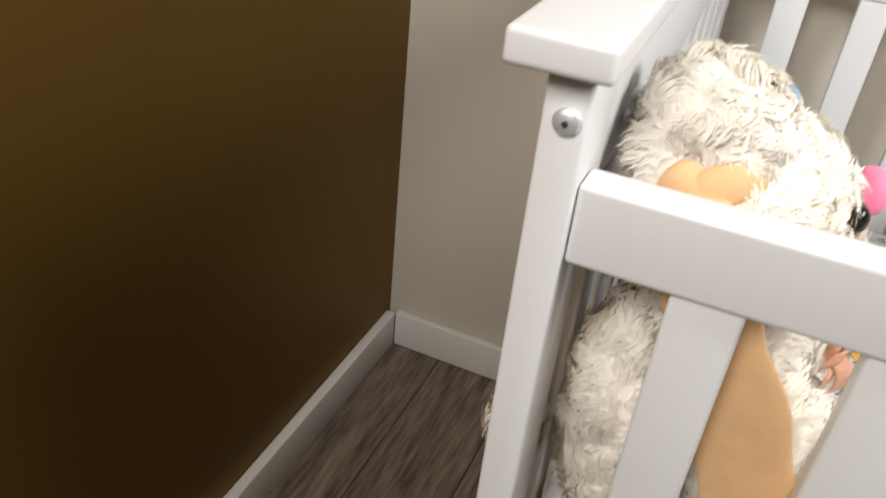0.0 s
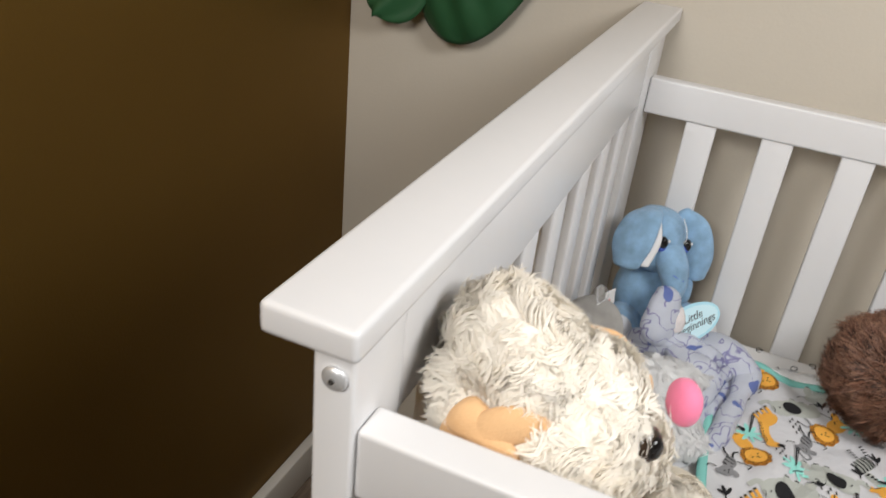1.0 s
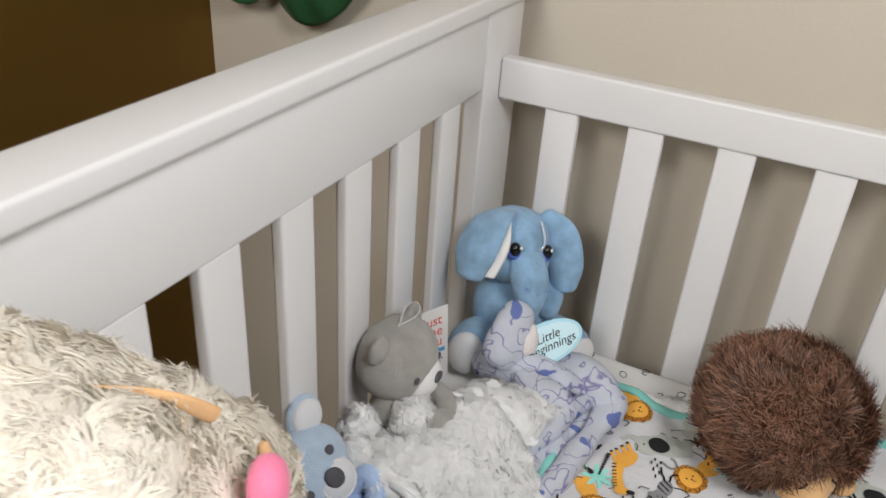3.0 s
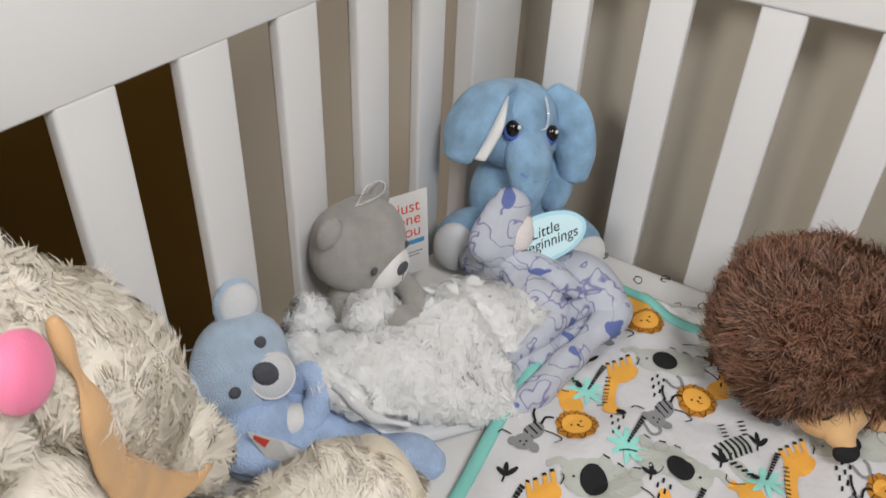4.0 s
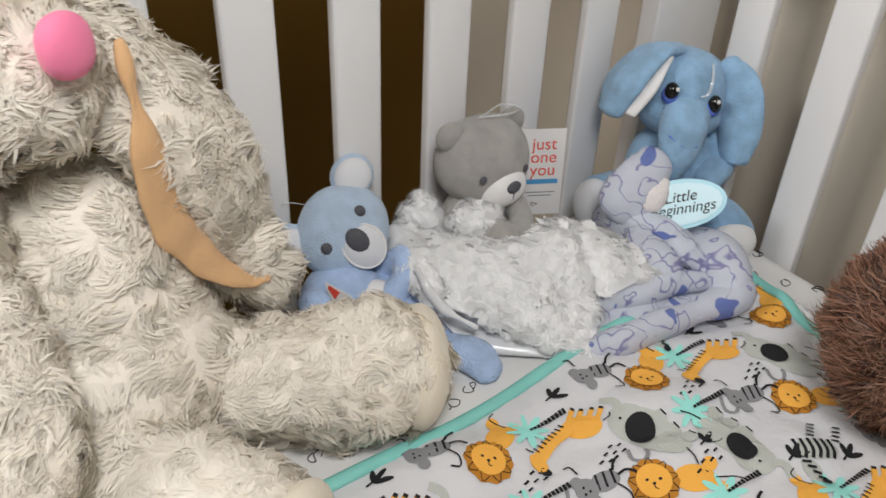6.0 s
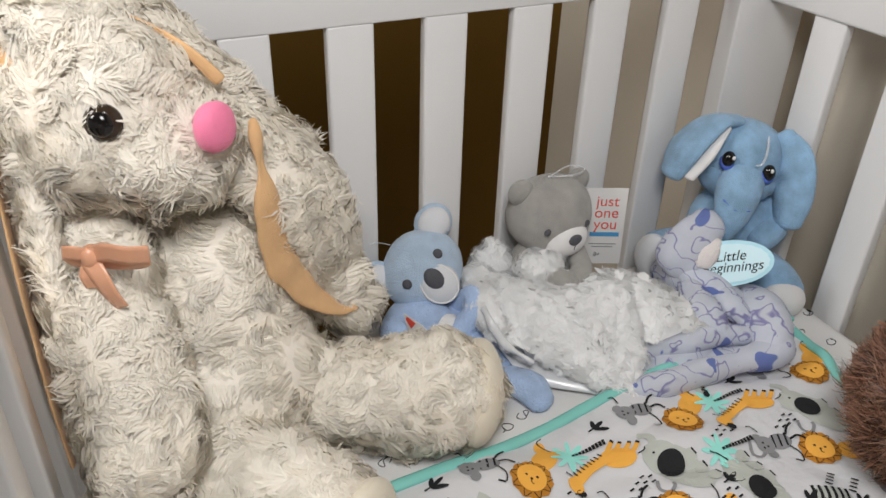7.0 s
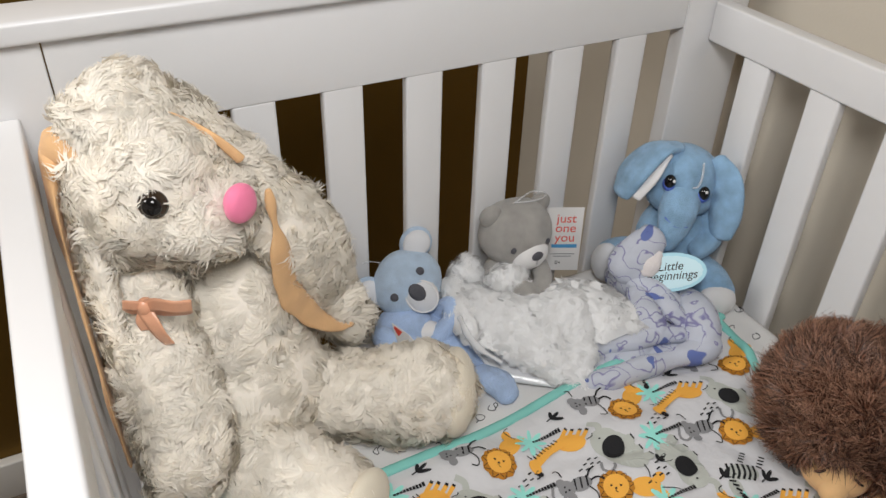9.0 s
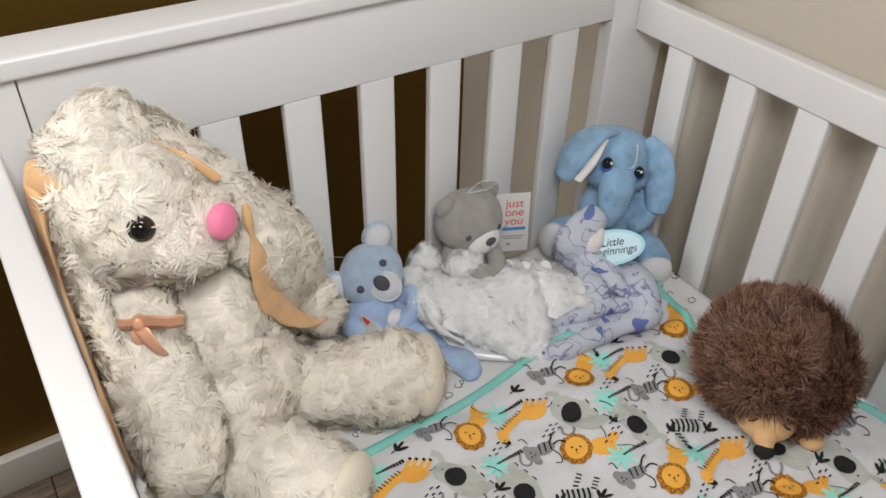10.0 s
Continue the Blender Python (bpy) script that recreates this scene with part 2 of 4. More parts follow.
def tube(rows, wide=(0, 0, 1), rings=20, n=18, lumps=0.0, lump_scale=40.0):
    """A soft limb: rows of x, y, z, half width, half thickness; wide is the way of its width. Round ends."""
    q = smooth_line([r if len(r) == 5 else (*r, r[3]) for r in rows], rings)
    c, w, h = q[:, :3], q[:, 3], q[:, 4]
    t = np.gradient(c, axis=0)
    t /= np.linalg.norm(t, axis=1, keepdims=True)
    side = np.array(wide, float)[None] - t * (t @ np.array(wide, float))[:, None]
    side /= np.linalg.norm(side, axis=1, keepdims=True)
    other = np.cross(t, side)
    caps = 4
    pts, scale = [], []
    for e, sgn in ((0, -1), (-1, 1)):
        ring = []
        for k in range(1, caps + 1):
            a = k / caps * math.pi / 2 * 0.98
            ring.append((c[e] + sgn * t[e] * math.sin(a) * min(w[e], h[e]), math.cos(a), side[e], other[e], w[e], h[e]))
        pts.append(ring)
    seq = pts[0][::-1] + [(c[i], 1.0, side[i], other[i], w[i], h[i]) for i in range(len(c))] + pts[1]
    ang = np.linspace(0, 2 * math.pi, n, endpoint=False)
    v = np.vstack([p + s * (np.outer(np.cos(ang), a) * ww + np.outer(np.sin(ang), b) * hh) for p, s, a, b, ww, hh in seq])
    mid = np.repeat(np.array([s[0] for s in seq]), n, axis=0)
    if lumps:
        out = v - mid
        out /= np.linalg.norm(out, axis=1, keepdims=True) + 1e-9
        v = v + out * (lumps * swell(v, lump_scale, 1))[:, None]
    f = []
    for i in range(len(seq) - 1):
        for j in range(n):
            f.append((i * n + j, i * n + (j + 1) % n, (i + 1) * n + (j + 1) % n, (i + 1) * n + j))
    f.append(tuple(range(n))[::-1])
    f.append(tuple((len(seq) - 1) * n + j for j in range(n)))
    return v, f


def join(*pieces):
    v, f, k = [], [], 0
    for a, b, *_ in pieces:
        v.append(np.asarray(a))
        f.extend(tuple(i + k for i in q) for q in b)
        k += len(a)
    return np.vstack(v), f


def surface_points(v, f, count, rng):
    """Random places on a shape, with the normal at each."""
    tri = np.array([(q[0], q[k], q[k + 1]) for q in f for k in range(1, len(q) - 1)])
    a, b, c = v[tri[:, 0]], v[tri[:, 1]], v[tri[:, 2]]
    nrm = np.cross(b - a, c - a)
    area = np.linalg.norm(nrm, axis=1)
    vn = np.zeros_like(v)
    for k in range(3):
        np.add.at(vn, tri[:, k], nrm)
    vn /= np.linalg.norm(vn, axis=1, keepdims=True) + 1e-12
    pick = rng.choice(len(area), count, p=area / area.sum())
    r1, r2 = np.sqrt(rng.random(count))[:, None], rng.random(count)[:, None]
    w0, w1, w2 = 1 - r1, r1 * (1 - r2), r1 * r2
    p = a[pick] * w0 + b[pick] * w1 + c[pick] * w2
    n = vn[tri[pick, 0]] * w0 + vn[tri[pick, 1]] * w1 + vn[tri[pick, 2]] * w2
    return p, n / (np.linalg.norm(n, axis=1, keepdims=True) + 1e-12), vn


def fur(shape, count, length, width, lift=0.5, curl=1.0, swirl=55.0, comb=None, stray=0.25, rows=4, seed=1, locks=0.07, gather=0.7, bare=(), soft=1.0):
    """Hair that grows from a shape in curling locks; returns the shape with it. locks: locks for each hair;
    gather: how far the hairs of a lock close up at its tip; bare: places (centre, radius) without hair."""
    rng = np.random.default_rng(seed)
    v, f = np.asarray(shape[0]), shape[1]
    p, n, vn = surface_points(v, f, count, rng)
    for spot, radius in bare:
        stay = ((p - np.array(spot)) ** 2).sum(1) > radius ** 2
        p, n = p[stay], n[stay]
    count = len(p)
    m = max(20, int(count * locks))
    root, rn, _ = surface_points(v, f, m, rng)
    near = np.empty(count, int)
    for k in range(0, count, 2000):
        d2 = ((p[k:k + 2000, None, :] - root[None]) ** 2).sum(2)
        near[k:k + 2000] = d2.argmin(1)
    flow = np.stack([swell(root, swirl, i) for i in range(3)], 1) + rng.normal(size=(m, 3)) * 0.5
    if comb is not None:
        flow = flow * 0.5 + np.array(comb)
    lean = rng.uniform(0.6, 1.4, m)
    bend = rng.normal(size=m) * curl
    size = rng.uniform(0.75, 1.25, m)
    way = flow[near] + rng.normal(size=(count, 3)) * stray
    d = way - n * (way * n).sum(1, keepdims=True)
    d /= np.linalg.norm(d, axis=1, keepdims=True) + 1e-9
    side = np.cross(n, d)
    off = p - root[near]
    ln = (length * size[near] * rng.uniform(0.75, 1.15, count))[:, None]
    up = (lift * lean[near] * rng.uniform(0.7, 1.3, count))[:, None]
    turn = (bend[near] + rng.normal(size=count) * 0.25 * curl)[:, None]
    wd = width * rng.uniform(0.6, 1.3, count)[:, None]
    roll = rng.normal(size=(count, 1)) * 0.35
    flat = side * np.cos(roll) + n * np.sin(roll)
    out, lie = [], []
    lock_lie = rng.normal(size=(m, 3)) * 0.16
    tilt = n * soft + lock_lie[near] + off / (np.linalg.norm(off, axis=1, keepdims=True) + 0.004) * 0.25 + side * rng.normal(size=(count, 1)) * 0.16 + d * 0.12
    for k in range(rows):
        s = k / (rows - 1)
        a = turn * s
        go = d * np.cos(a) + side * np.sin(a)
        q = p - n * 0.001 + go * ln * s + n * ln * up * (s - 0.5 * s * s) * 1.5 - off * (gather * s * s)
        w = wd * (1.0 if s < 0.6 else 0.7) * 0.5
        if k < rows - 1:
            out += [q - flat * w, q + flat * w]
            lie += [tilt, tilt]
        else:
            out.append(q)
            lie.append(tilt)
    per = 2 * (rows - 1) + 1
    allv = np.stack(out, 1).reshape(-1, 3)
    lies = np.stack(lie, 1).reshape(-1, 3)
    lies /= np.linalg.norm(lies, axis=1, keepdims=True)
    base = (np.arange(count) * per + len(v))[:, None]
    faces = list(map(tuple, f))
    mid = [(out[2 * k] + out[2 * k + 1]) * 0.5 for k in range(rows - 1)] + [out[-1]]
    for k in range(rows - 1):
        turned = (np.cross(mid[k + 1] - mid[k], flat) * n).sum(1) < 0
        way_on = [2 * k, 2 * k + 2, 2 * k + 3, 2 * k + 1] if k < rows - 2 else [per - 3, per - 1, per - 2]
        ids = base + np.array([way_on])
        ids[turned] = ids[turned][:, ::-1]
        faces += [tuple(x) for x in ids.tolist()]
    return np.vstack([v, allv]), faces, len(f), np.concatenate([np.zeros(len(v)), np.tile(np.repeat(np.linspace(0, 1, rows) ** 2 * 0.95, [2] * (rows - 1) + [1]), count)]), np.vstack([vn, lies]) if soft else None


def patch(grid):
    """A sheet from an array (rows, columns, 3)."""
    r, c, _ = grid.shape
    return grid.reshape(-1, 3), [(i * c + j, (i + 1) * c + j, (i + 1) * c + j + 1, i * c + j + 1) for i in range(r - 1) for j in range(c - 1)]


def thick(data, depth):
    """A sheet given thickness downwards along its normals, with closed edges."""
    bm = bmesh.new()
    vs = [bm.verts.new(v) for v in data[0]]
    for q in data[1]:
        bm.faces.new([vs[i] for i in q])
    bm.normal_update()
    bmesh.ops.solidify(bm, geom=bm.faces[:], thickness=depth)
    return bm


def cloth(corners, bulge, folds, seed, nu=40, nv=40, rise=(0, 0, 1), rim=0.0):
    """A draped cloth over four corners (rows from the first edge to the last), with folds."""
    p00, p01, p10, p11 = [np.array(c, float) for c in corners]
    u, v = np.meshgrid(np.linspace(0, 1, nu), np.linspace(0, 1, nv), indexing="ij")
    u, v = u[..., None], v[..., None]
    g = p00 * (1 - u) * (1 - v) + p01 * (1 - u) * v + p10 * u * (1 - v) + p11 * u * v
    up = np.array(rise, float)
    up /= np.linalg.norm(up)
    g = g + up * bulge * (np.sin(math.pi * u) * np.sin(math.pi * v)) ** 0.6
    flat = g.reshape(-1, 3)
    wave = (swell(flat + seed, 38, seed % 3) * 0.7 + swell(flat + seed, 80, (seed + 1) % 3) * 0.3).reshape(nu, nv, 1)
    edge = np.clip(8 * np.minimum(np.minimum(u, 1 - u), np.minimum(v, 1 - v)) + rim, 0, 1)
    return g + up * wave * folds * edge

# ---- the room ----
def structure(name, bm, mat, label, category, smooth=False):
    return tagged(part(name, bm, mat, None, label, smooth), label, category, kind="structure")


floor = structure("floor", box(-0.56, 2.95, -2.65, 0.9, -0.07, -0.017), DARK, "dark grey-brown wood plank floor", "floor")
structure("wall_west", box(-0.56, -0.442, -2.65, 0.9, -0.017, 2.44), BROWN, "golden brown satin painted wall", "wall")
structure("wall_north", box(-0.442, 2.95, 0.78, 0.9, -0.017, 2.44), BEIGE, "warm beige painted wall behind the crib", "wall")
structure("wall_south", box(-0.442, 2.95, -2.75, -2.65, -0.017, 2.44), BEIGE, "warm beige painted wall", "wall")
structure("wall_east", box(2.85, 2.95, -2.65, 0.78, -0.017, 2.44), BEIGE, "warm beige painted wall", "wall")
structure("ceiling", box(-0.56, 2.95, -2.75, 0.9, 2.44, 2.5), CEIL, "white painted ceiling", "ceiling")
structure("baseboard_west", box(-0.442, -0.424, -2.65, 0.766, -0.013, 0.062, 0.003), TRIM, "white painted wooden baseboard along the brown wall", "baseboard", True)
structure("baseboard_north", box(-0.424, 2.85, 0.766, 0.78, -0.013, 0.062, 0.003), TRIM, "white painted wooden baseboard along the beige wall", "baseboard", True)

# floor planks, laid along the brown wall
PLANKW, PLANKL = 0.148, 1.1
ROOM_X, ROOM_Y = (-0.441, 2.85), (-2.65, 0.779)


@functools.lru_cache(maxsize=None)
def plank_mesh(wide, long):
    bm = box(0, wide - 0.0012, 0, long - 0.0015, -0.006, 0, 0.0015, 1)
    me = bpy.data.meshes.new("plank")
    bm.to_mesh(me)
    bm.free()
    me.materials.append(PLANK)
    return me


for i in range(23):
    x0 = max(ROOM_X[0], -0.4755 + i * PLANKW)
    x1 = min(ROOM_X[1], -0.4755 + (i + 1) * PLANKW)
    for j in range(-1, 5):
        start = -3.35 + j * PLANKL + (i * 0.37) % 1.0 * PLANKL * 0.9
        y0, y1 = max(ROOM_Y[0], start), min(ROOM_Y[1], start + PLANKL)
        if x1 - x0 > 0.01 and y1 - y0 > 0.02:
            ob = new("plank", plank_mesh(round(x1 - x0, 4), round(y1 - y0, 4)))
            ob.parent = floor
            ob.location = (x0, y0, -0.013)

# ---- crib ----
crib = thing("crib", (0.65, 0.39, -0.013), "white lacquered wooden baby crib with slatted sides", "crib")


def crib_end(x, s):
    """One tall end: two posts, a cap, a top board, slats and a foot board; s is the way outwards."""
    def span(a, b):
        return (x + min(s * a, s * b), x + max(s * a, s * b))
    cap = part("cap", box(*span(-0.010, 0.0375), 0.0, 0.775, 0.8626, 0.8790, 0.0035, 3), WHITE, crib, "broad white cap rail")
    front = part("post", box(*span(0, 0.0215), 0.018, 0.0685, -0.013, 0.8626, 0.002), WHITE, crib)
    part("post", box(*span(0, 0.0215), 0.6715, 0.757, -0.013, 0.8626, 0.002), WHITE, crib)
    part("top_board", box(*span(0.0008, 0.0208), 0.0695, 0.6705, 0.7845, 0.8622, 0.0015), WHITE, crib)
    part("foot_board", box(*span(0.0008, 0.0208), 0.0695, 0.6705, 0.30, 0.375, 0.0015), WHITE, crib)
    for k in range(7):
        y = 0.1157 + 0.0784 * k
        part("slat", box(*span(0.001, 0.0115), y, y + 0.037, 0.374, 0.7855, 0.0025), WHITE, crib)
    bolt = part("bolt", ball((x + s * 0.0095, 0.0165, 0.838), (0.0066, 0.0026, 0.0066), n=20), STEEL, front, "round steel bolt head")
    part("socket", tube([(x + s * 0.0095, 0.0160, 0.838, 0.0015), (x + s * 0.0095, 0.0137, 0.838, 0.0015)], (1, 0, 0), 3, 6), DARK, bolt)
    return cap


def crib_side(y0, y1):
    part("side_rail", box(0.0005, 1.3095, y0, y1, 0.766, 0.8085, 0.003, 3), WHITE, crib)
    part("lower_rail", box(0.0005, 1.3095, y0, y1, 0.31, 0.35, 0.003), WHITE, crib)
    for k in range(15):
        x = 0.0515 + 0.0858 * k
        part("slat", box(x, x + 0.035, y0 + 0.003, y1 - 0.003, 0.349, 0.767, 0.0025), WHITE, crib)


crib_end(0.0, -1)
crib_end(1.31, 1)
crib_side(0.021, 0.043)
crib_side(0.707, 0.725)
part("mattress_base", box(0.002, 1.308, 0.052, 0.705, 0.352, 0.368), WHITE, crib)

# ---- bedding ----
mattress = thing("mattress", (0.65, 0.375, 0.368), "crib mattress in a white fitted sheet with fine black line drawings", "mattress")
bm = box(0.004, 1.306, 0.0515, 0.705, 0.368, 0.505, 0.016, 4)
part("fitted_sheet", bm, SHEET, mattress)


def quilt_top(x):
    """The far edge of the quilt."""
    return np.interp(x, [0.15, 0.20, 0.232, 0.30, 0.36, 0.41, 1.3], [0.648, 0.645, 0.631, 0.645, 0.680, 0.696, 0.696])


def quilt_left(y):
    return np.interp(y, [0.05, 0.25, 0.35, 0.44, 0.56, 0.66], [0.192, 0.188, 0.183, 0.172, 0.164, 0.156])


def quilt_z(x, y):
    p = np.stack([x, y, np.zeros_like(x)], -1).reshape(-1, 3)
    w = swell(p, 24, 0) * 0.0024 + np.abs(swell(p * np.array([1.0, 0.45, 1.0]), 62, 1)) * 0.0056 + swell(p, 130, 2) * 0.0008
    base = 0.5120 - 0.02 * np.clip(np.asarray(x).reshape(-1) - 0.2, -0.05, 0.1)
    return (base + w).reshape(np.shape(x))


quilt = thing("quilt", (0.7, 0.375, 0.506), "white cotton baby quilt with safari animal print and teal binding", "quilt")
uu, vv = np.meshgrid(np.linspace(0, 1, 150) ** 1.4, np.linspace(0, 1, 110), indexing="ij")
gy = 0.05 + vv * 0.6
gx = quilt_left(gy) + uu * (1.295 - quilt_left(gy))
gy = 0.05 + vv * (quilt_top(gx) - 0.05)
part("top_cloth", thick(patch(np.stack([gx, gy, quilt_z(gx, gy)], -1)), 0.005), QUILT, quilt)


def binding(points):
    return tube([(x, y, float(quilt_z(np.array([x]), np.array([y]))[0]) + 0.0008, 0.0052, 0.0030) for x, y in points], (0, 1, 0) if abs(points[-1][0] - points[0][0]) > 0.2 else (1, 0, 0), 60, 10)


part("binding", binding([(float(quilt_left(y)), y) for y in np.linspace(0.05, 0.655, 14)]), TEAL, quilt, "teal binding tape")
part("binding", binding([(x, float(quilt_top(x)) - 0.001) for x in np.linspace(0.15, 0.5, 18)]), TEAL, quilt, "teal binding tape")

# the fluffy white backing, turned out past the far edge
bx, bv = np.meshgrid(np.linspace(0.195, 0.46, 60), np.linspace(0, 1, 12), indexing="ij")
deep = 0.030 * np.clip((bx - 0.195) / 0.05, 0.15, 1)
by = np.minimum(quilt_top(bx) + 0.002 + deep * bv, 0.7035)
part("backing", fur(patch(np.stack([bx, by, 0.5085 + 0.006 * np.sin(math.pi * np.clip(bv * 0.9 + 0.1, 0, 1)) + 0.0015 * np.sin(bx * 90)], -1)), 7000, 0.0045, 0.0009, 0.5, 1.2, 80, seed=81, locks=0.03, gather=0.5, soft=1.8), MINKY, quilt, "fluffy white backing turned out along the edge")

# the print: flat shapes that follow the cloth
RIGHT, AWAY = np.array([0.545, 0.838]), np.array([-0.838, 0.545])


class Print:
    def __init__(self, at, turn=0.0):
        self.at, self.v, self.f, self.m, self.mats, self.layer = np.array(at, float), [], [], [], [], 0
        c, s = math.cos(turn), math.sin(turn)
        self.r, self.a = RIGHT * c + AWAY * s, AWAY * c - RIGHT * s

    def ground(self, q):
        q = np.asarray(q, float)
        return self.at + 0.001 * (q[:, :1] * self.r + q[:, 1:2] * self.a)

    def add(self, outline, mat):
        """A filled shape from its outline, in millimetres."""
        self.layer += 1
        p = self.ground(outline)
        c = p.mean(0)
        rings = np.vstack([[c], c + (p - c) * 0.5, p])
        z = quilt_z(rings[:, 0], rings[:, 1]) + 0.0007 + 0.00012 * self.layer
        k, n = len(self.v), len(p)
        self.v += [(x, y, h) for (x, y), h in zip(rings, z)]
        if mat not in self.mats:
            self.mats.append(mat)
        for i in range(n):
            j = (i + 1) % n
            self.f += [(k, k + 1 + i, k + 1 + j), (k + 1 + i, k + 1 + n + i, k + 1 + n + j, k + 1 + j)]
            self.m += [self.mats.index(mat)] * 2

    def disc(self, x, y, a, b, mat, turn=0.0, scallop=0.0, n=20):
        t = np.linspace(0, 2 * math.pi, n, endpoint=False)
        r = 1 + scallop * np.cos(10 * t)
        u, v = a * r * np.cos(t), b * r * np.sin(t)
        self.add(np.stack([x + u * math.cos(turn) - v * math.sin(turn), y + u * math.sin(turn) + v * math.cos(turn)], 1), mat)

    def line(self, pts, width, mat, n=10):
        self.layer += 1
        q = smooth_line(pts, n) if len(pts) > 2 else np.array(pts, float)
        d = np.gradient(q, axis=0)
        d /= np.linalg.norm(d, axis=1, keepdims=True) + 1e-9
        s = np.stack([-d[:, 1], d[:, 0]], 1) * width / 2
        p = self.ground(np.vstack([q - s, q + s]))
        z = quilt_z(p[:, 0], p[:, 1]) + 0.0008 + 0.00012 * self.layer
        k, n = len(self.v), len(q)
        self.v += [(x, y, h) for (x, y), h in zip(p, z)]
        if mat not in self.mats:
            self.mats.append(mat)
        for i in range(n - 1):
            self.f.append((k + i, k + i + 1, k + n + i + 1, k + n + i))
            self.m.append(self.mats.index(mat))

    def done(self, name):
        me = bpy.data.meshes.new(name)
        me.from_pydata(self.v, [], self.f)
        for m in self.mats:
            me.materials.append(m)
        me.polygons.foreach_set("material_index", self.m)
        me.update()
        ob = new(name, me)
        under(ob, quilt)
        return ob


def lion(at, body, tail):
    p = Print(at)
    bx, by = body
    turn = math.atan2(by, bx)
    p.disc(bx, by, 14, 9, P_ORANGE, turn)
    p.disc(bx * 1.5 + by * 0.25, by * 1.5 - bx * 0.25, 6, 4.5, P_ORANGE, turn)
    p.disc(bx * 1.45 - by * 0.35, by * 1.45 + bx * 0.35, 6, 4.5, P_ORANGE, turn + 0.7)
    p.line([(bx * 1.5, by * 1.5), (bx * 1.9 + tail, by * 1.8), (bx * 2.2 + tail, by * 2.15 - 3)], 0.9, P_BLACK)
    p.disc(0, 0, 15.4, 15.0, P_MANE, 0, 0.05, 40)
    for k in range(9):
        a = k * 0.7
        p.line([(10.5 * math.cos(a), 10.5 * math.sin(a)), (15.6 * math.cos(a + 0.25), 15.6 * math.sin(a + 0.25)), (11 * math.cos(a + 0.55), 11 * math.sin(a + 0.55))], 0.6, P_BLACK, 6)
    p.disc(0, 0.3, 11.0, 10.6, P_ORANGE)
    for q in ((-4, 1), (4, 1), (0, -1.5)):
        p.disc(*q, 1.1, 0.9, P_BLACK, n=8)
    p.line([(0, -1.5), (0, -4), (2, -5)], 0.6, P_BLACK, 5)
    p.done("lion_print")


def elephant(at, turn, flip=1):
    p = Print(at, turn)
    p.disc(9, 3 * flip, 24, 15, P_GREY, 0.12)
    p.disc(-9, -1 * flip, 14, 13, P_GREY)
    p.line([(-18, 2 * flip), (-26, 7 * flip), (-34, 3 * flip)], 6, P_GREY, 8)
    for q in (3, 14, 25):
        p.disc(q + 2, 15 * flip, 5, 6, P_GREY, n=10)
        p.line([(q - 1, 20 * flip), (q + 4, 20 * flip)], 1.4, P_BLACK)
    p.line([(31, 3 * flip), (38, 0), (43, -4 * flip)], 1.0, P_BLACK)
    p.disc(0, 0, 10, 10.5, P_BLACK)
    p.disc(-14, -3 * flip, 1.0, 1.0, P_BLACK, n=8)
    p.done("elephant_print")


def giraffe(at):
    p = Print(at)
    p.disc(0, 0, 14, 9, P_ORANGE, 0.2)
    for q in (-8, -2, 5, 11):
        p.line([(q, 5), (q + 4, 15)], 3.6, P_ORANGE)
        p.line([(q + 3.4, 14), (q + 4.4, 16.4)], 3.0, P_BLACK)
    p.line([(-8, -2), (-20, -12), (-30, -26)], 8.5, P_ORANGE, 8)
    p.disc(-31, -30, 7, 5, P_ORANGE, -0.9)
    p.disc(-27, -36, 4, 3, P_BLACK, -0.9)
    for k in range(8):
        x, y = -12 - 2.6 * k, -1 - 3.1 * k
        p.line([(x, y), (x - 3.5, y + 2.2)], 1.2, P_BLACK)
    p.line([(14, 2), (19, 6), (19, 9)], 0.9, P_BLACK, 6)
    p.line([(-34, -24), (-39, -22)], 1.0, P_BLACK)
    p.done("giraffe_print")


def zebra(at):
    p = Print(at)
    p.disc(-1, 1.5, 15, 8, P_GREY, 0.05)
    p.disc(-8, -14, 6, 9, P_GREY, 0.5)
    for k in range(6):
        x = -13 + 4.6 * k
        p.line([(x - 2, -6), (x, 0), (x - 1, 9)], 2.2, P_BLACK, 6)
    for k in range(4):
        p.line([(12 + 1.5 * k, 9 + 3.5 * k), (17 + 1.5 * k, 8 + 3.5 * k)], 1.6, P_BLACK)
        p.line([(-4 + 1.5 * k, 12 + 3.5 * k), (1 + 1.5 * k, 11 + 3.5 * k)], 1.6, P_BLACK)
        p.line([(-14 + 2.5 * k, -9 - 3.2 * k), (-8 + 2.2 * k, -9 - 3.6 * k)], 1.8, P_BLACK)
    p.disc(-3, -23, 2.6, 3.2, P_BLACK, n=10)
    p.done("zebra_print")


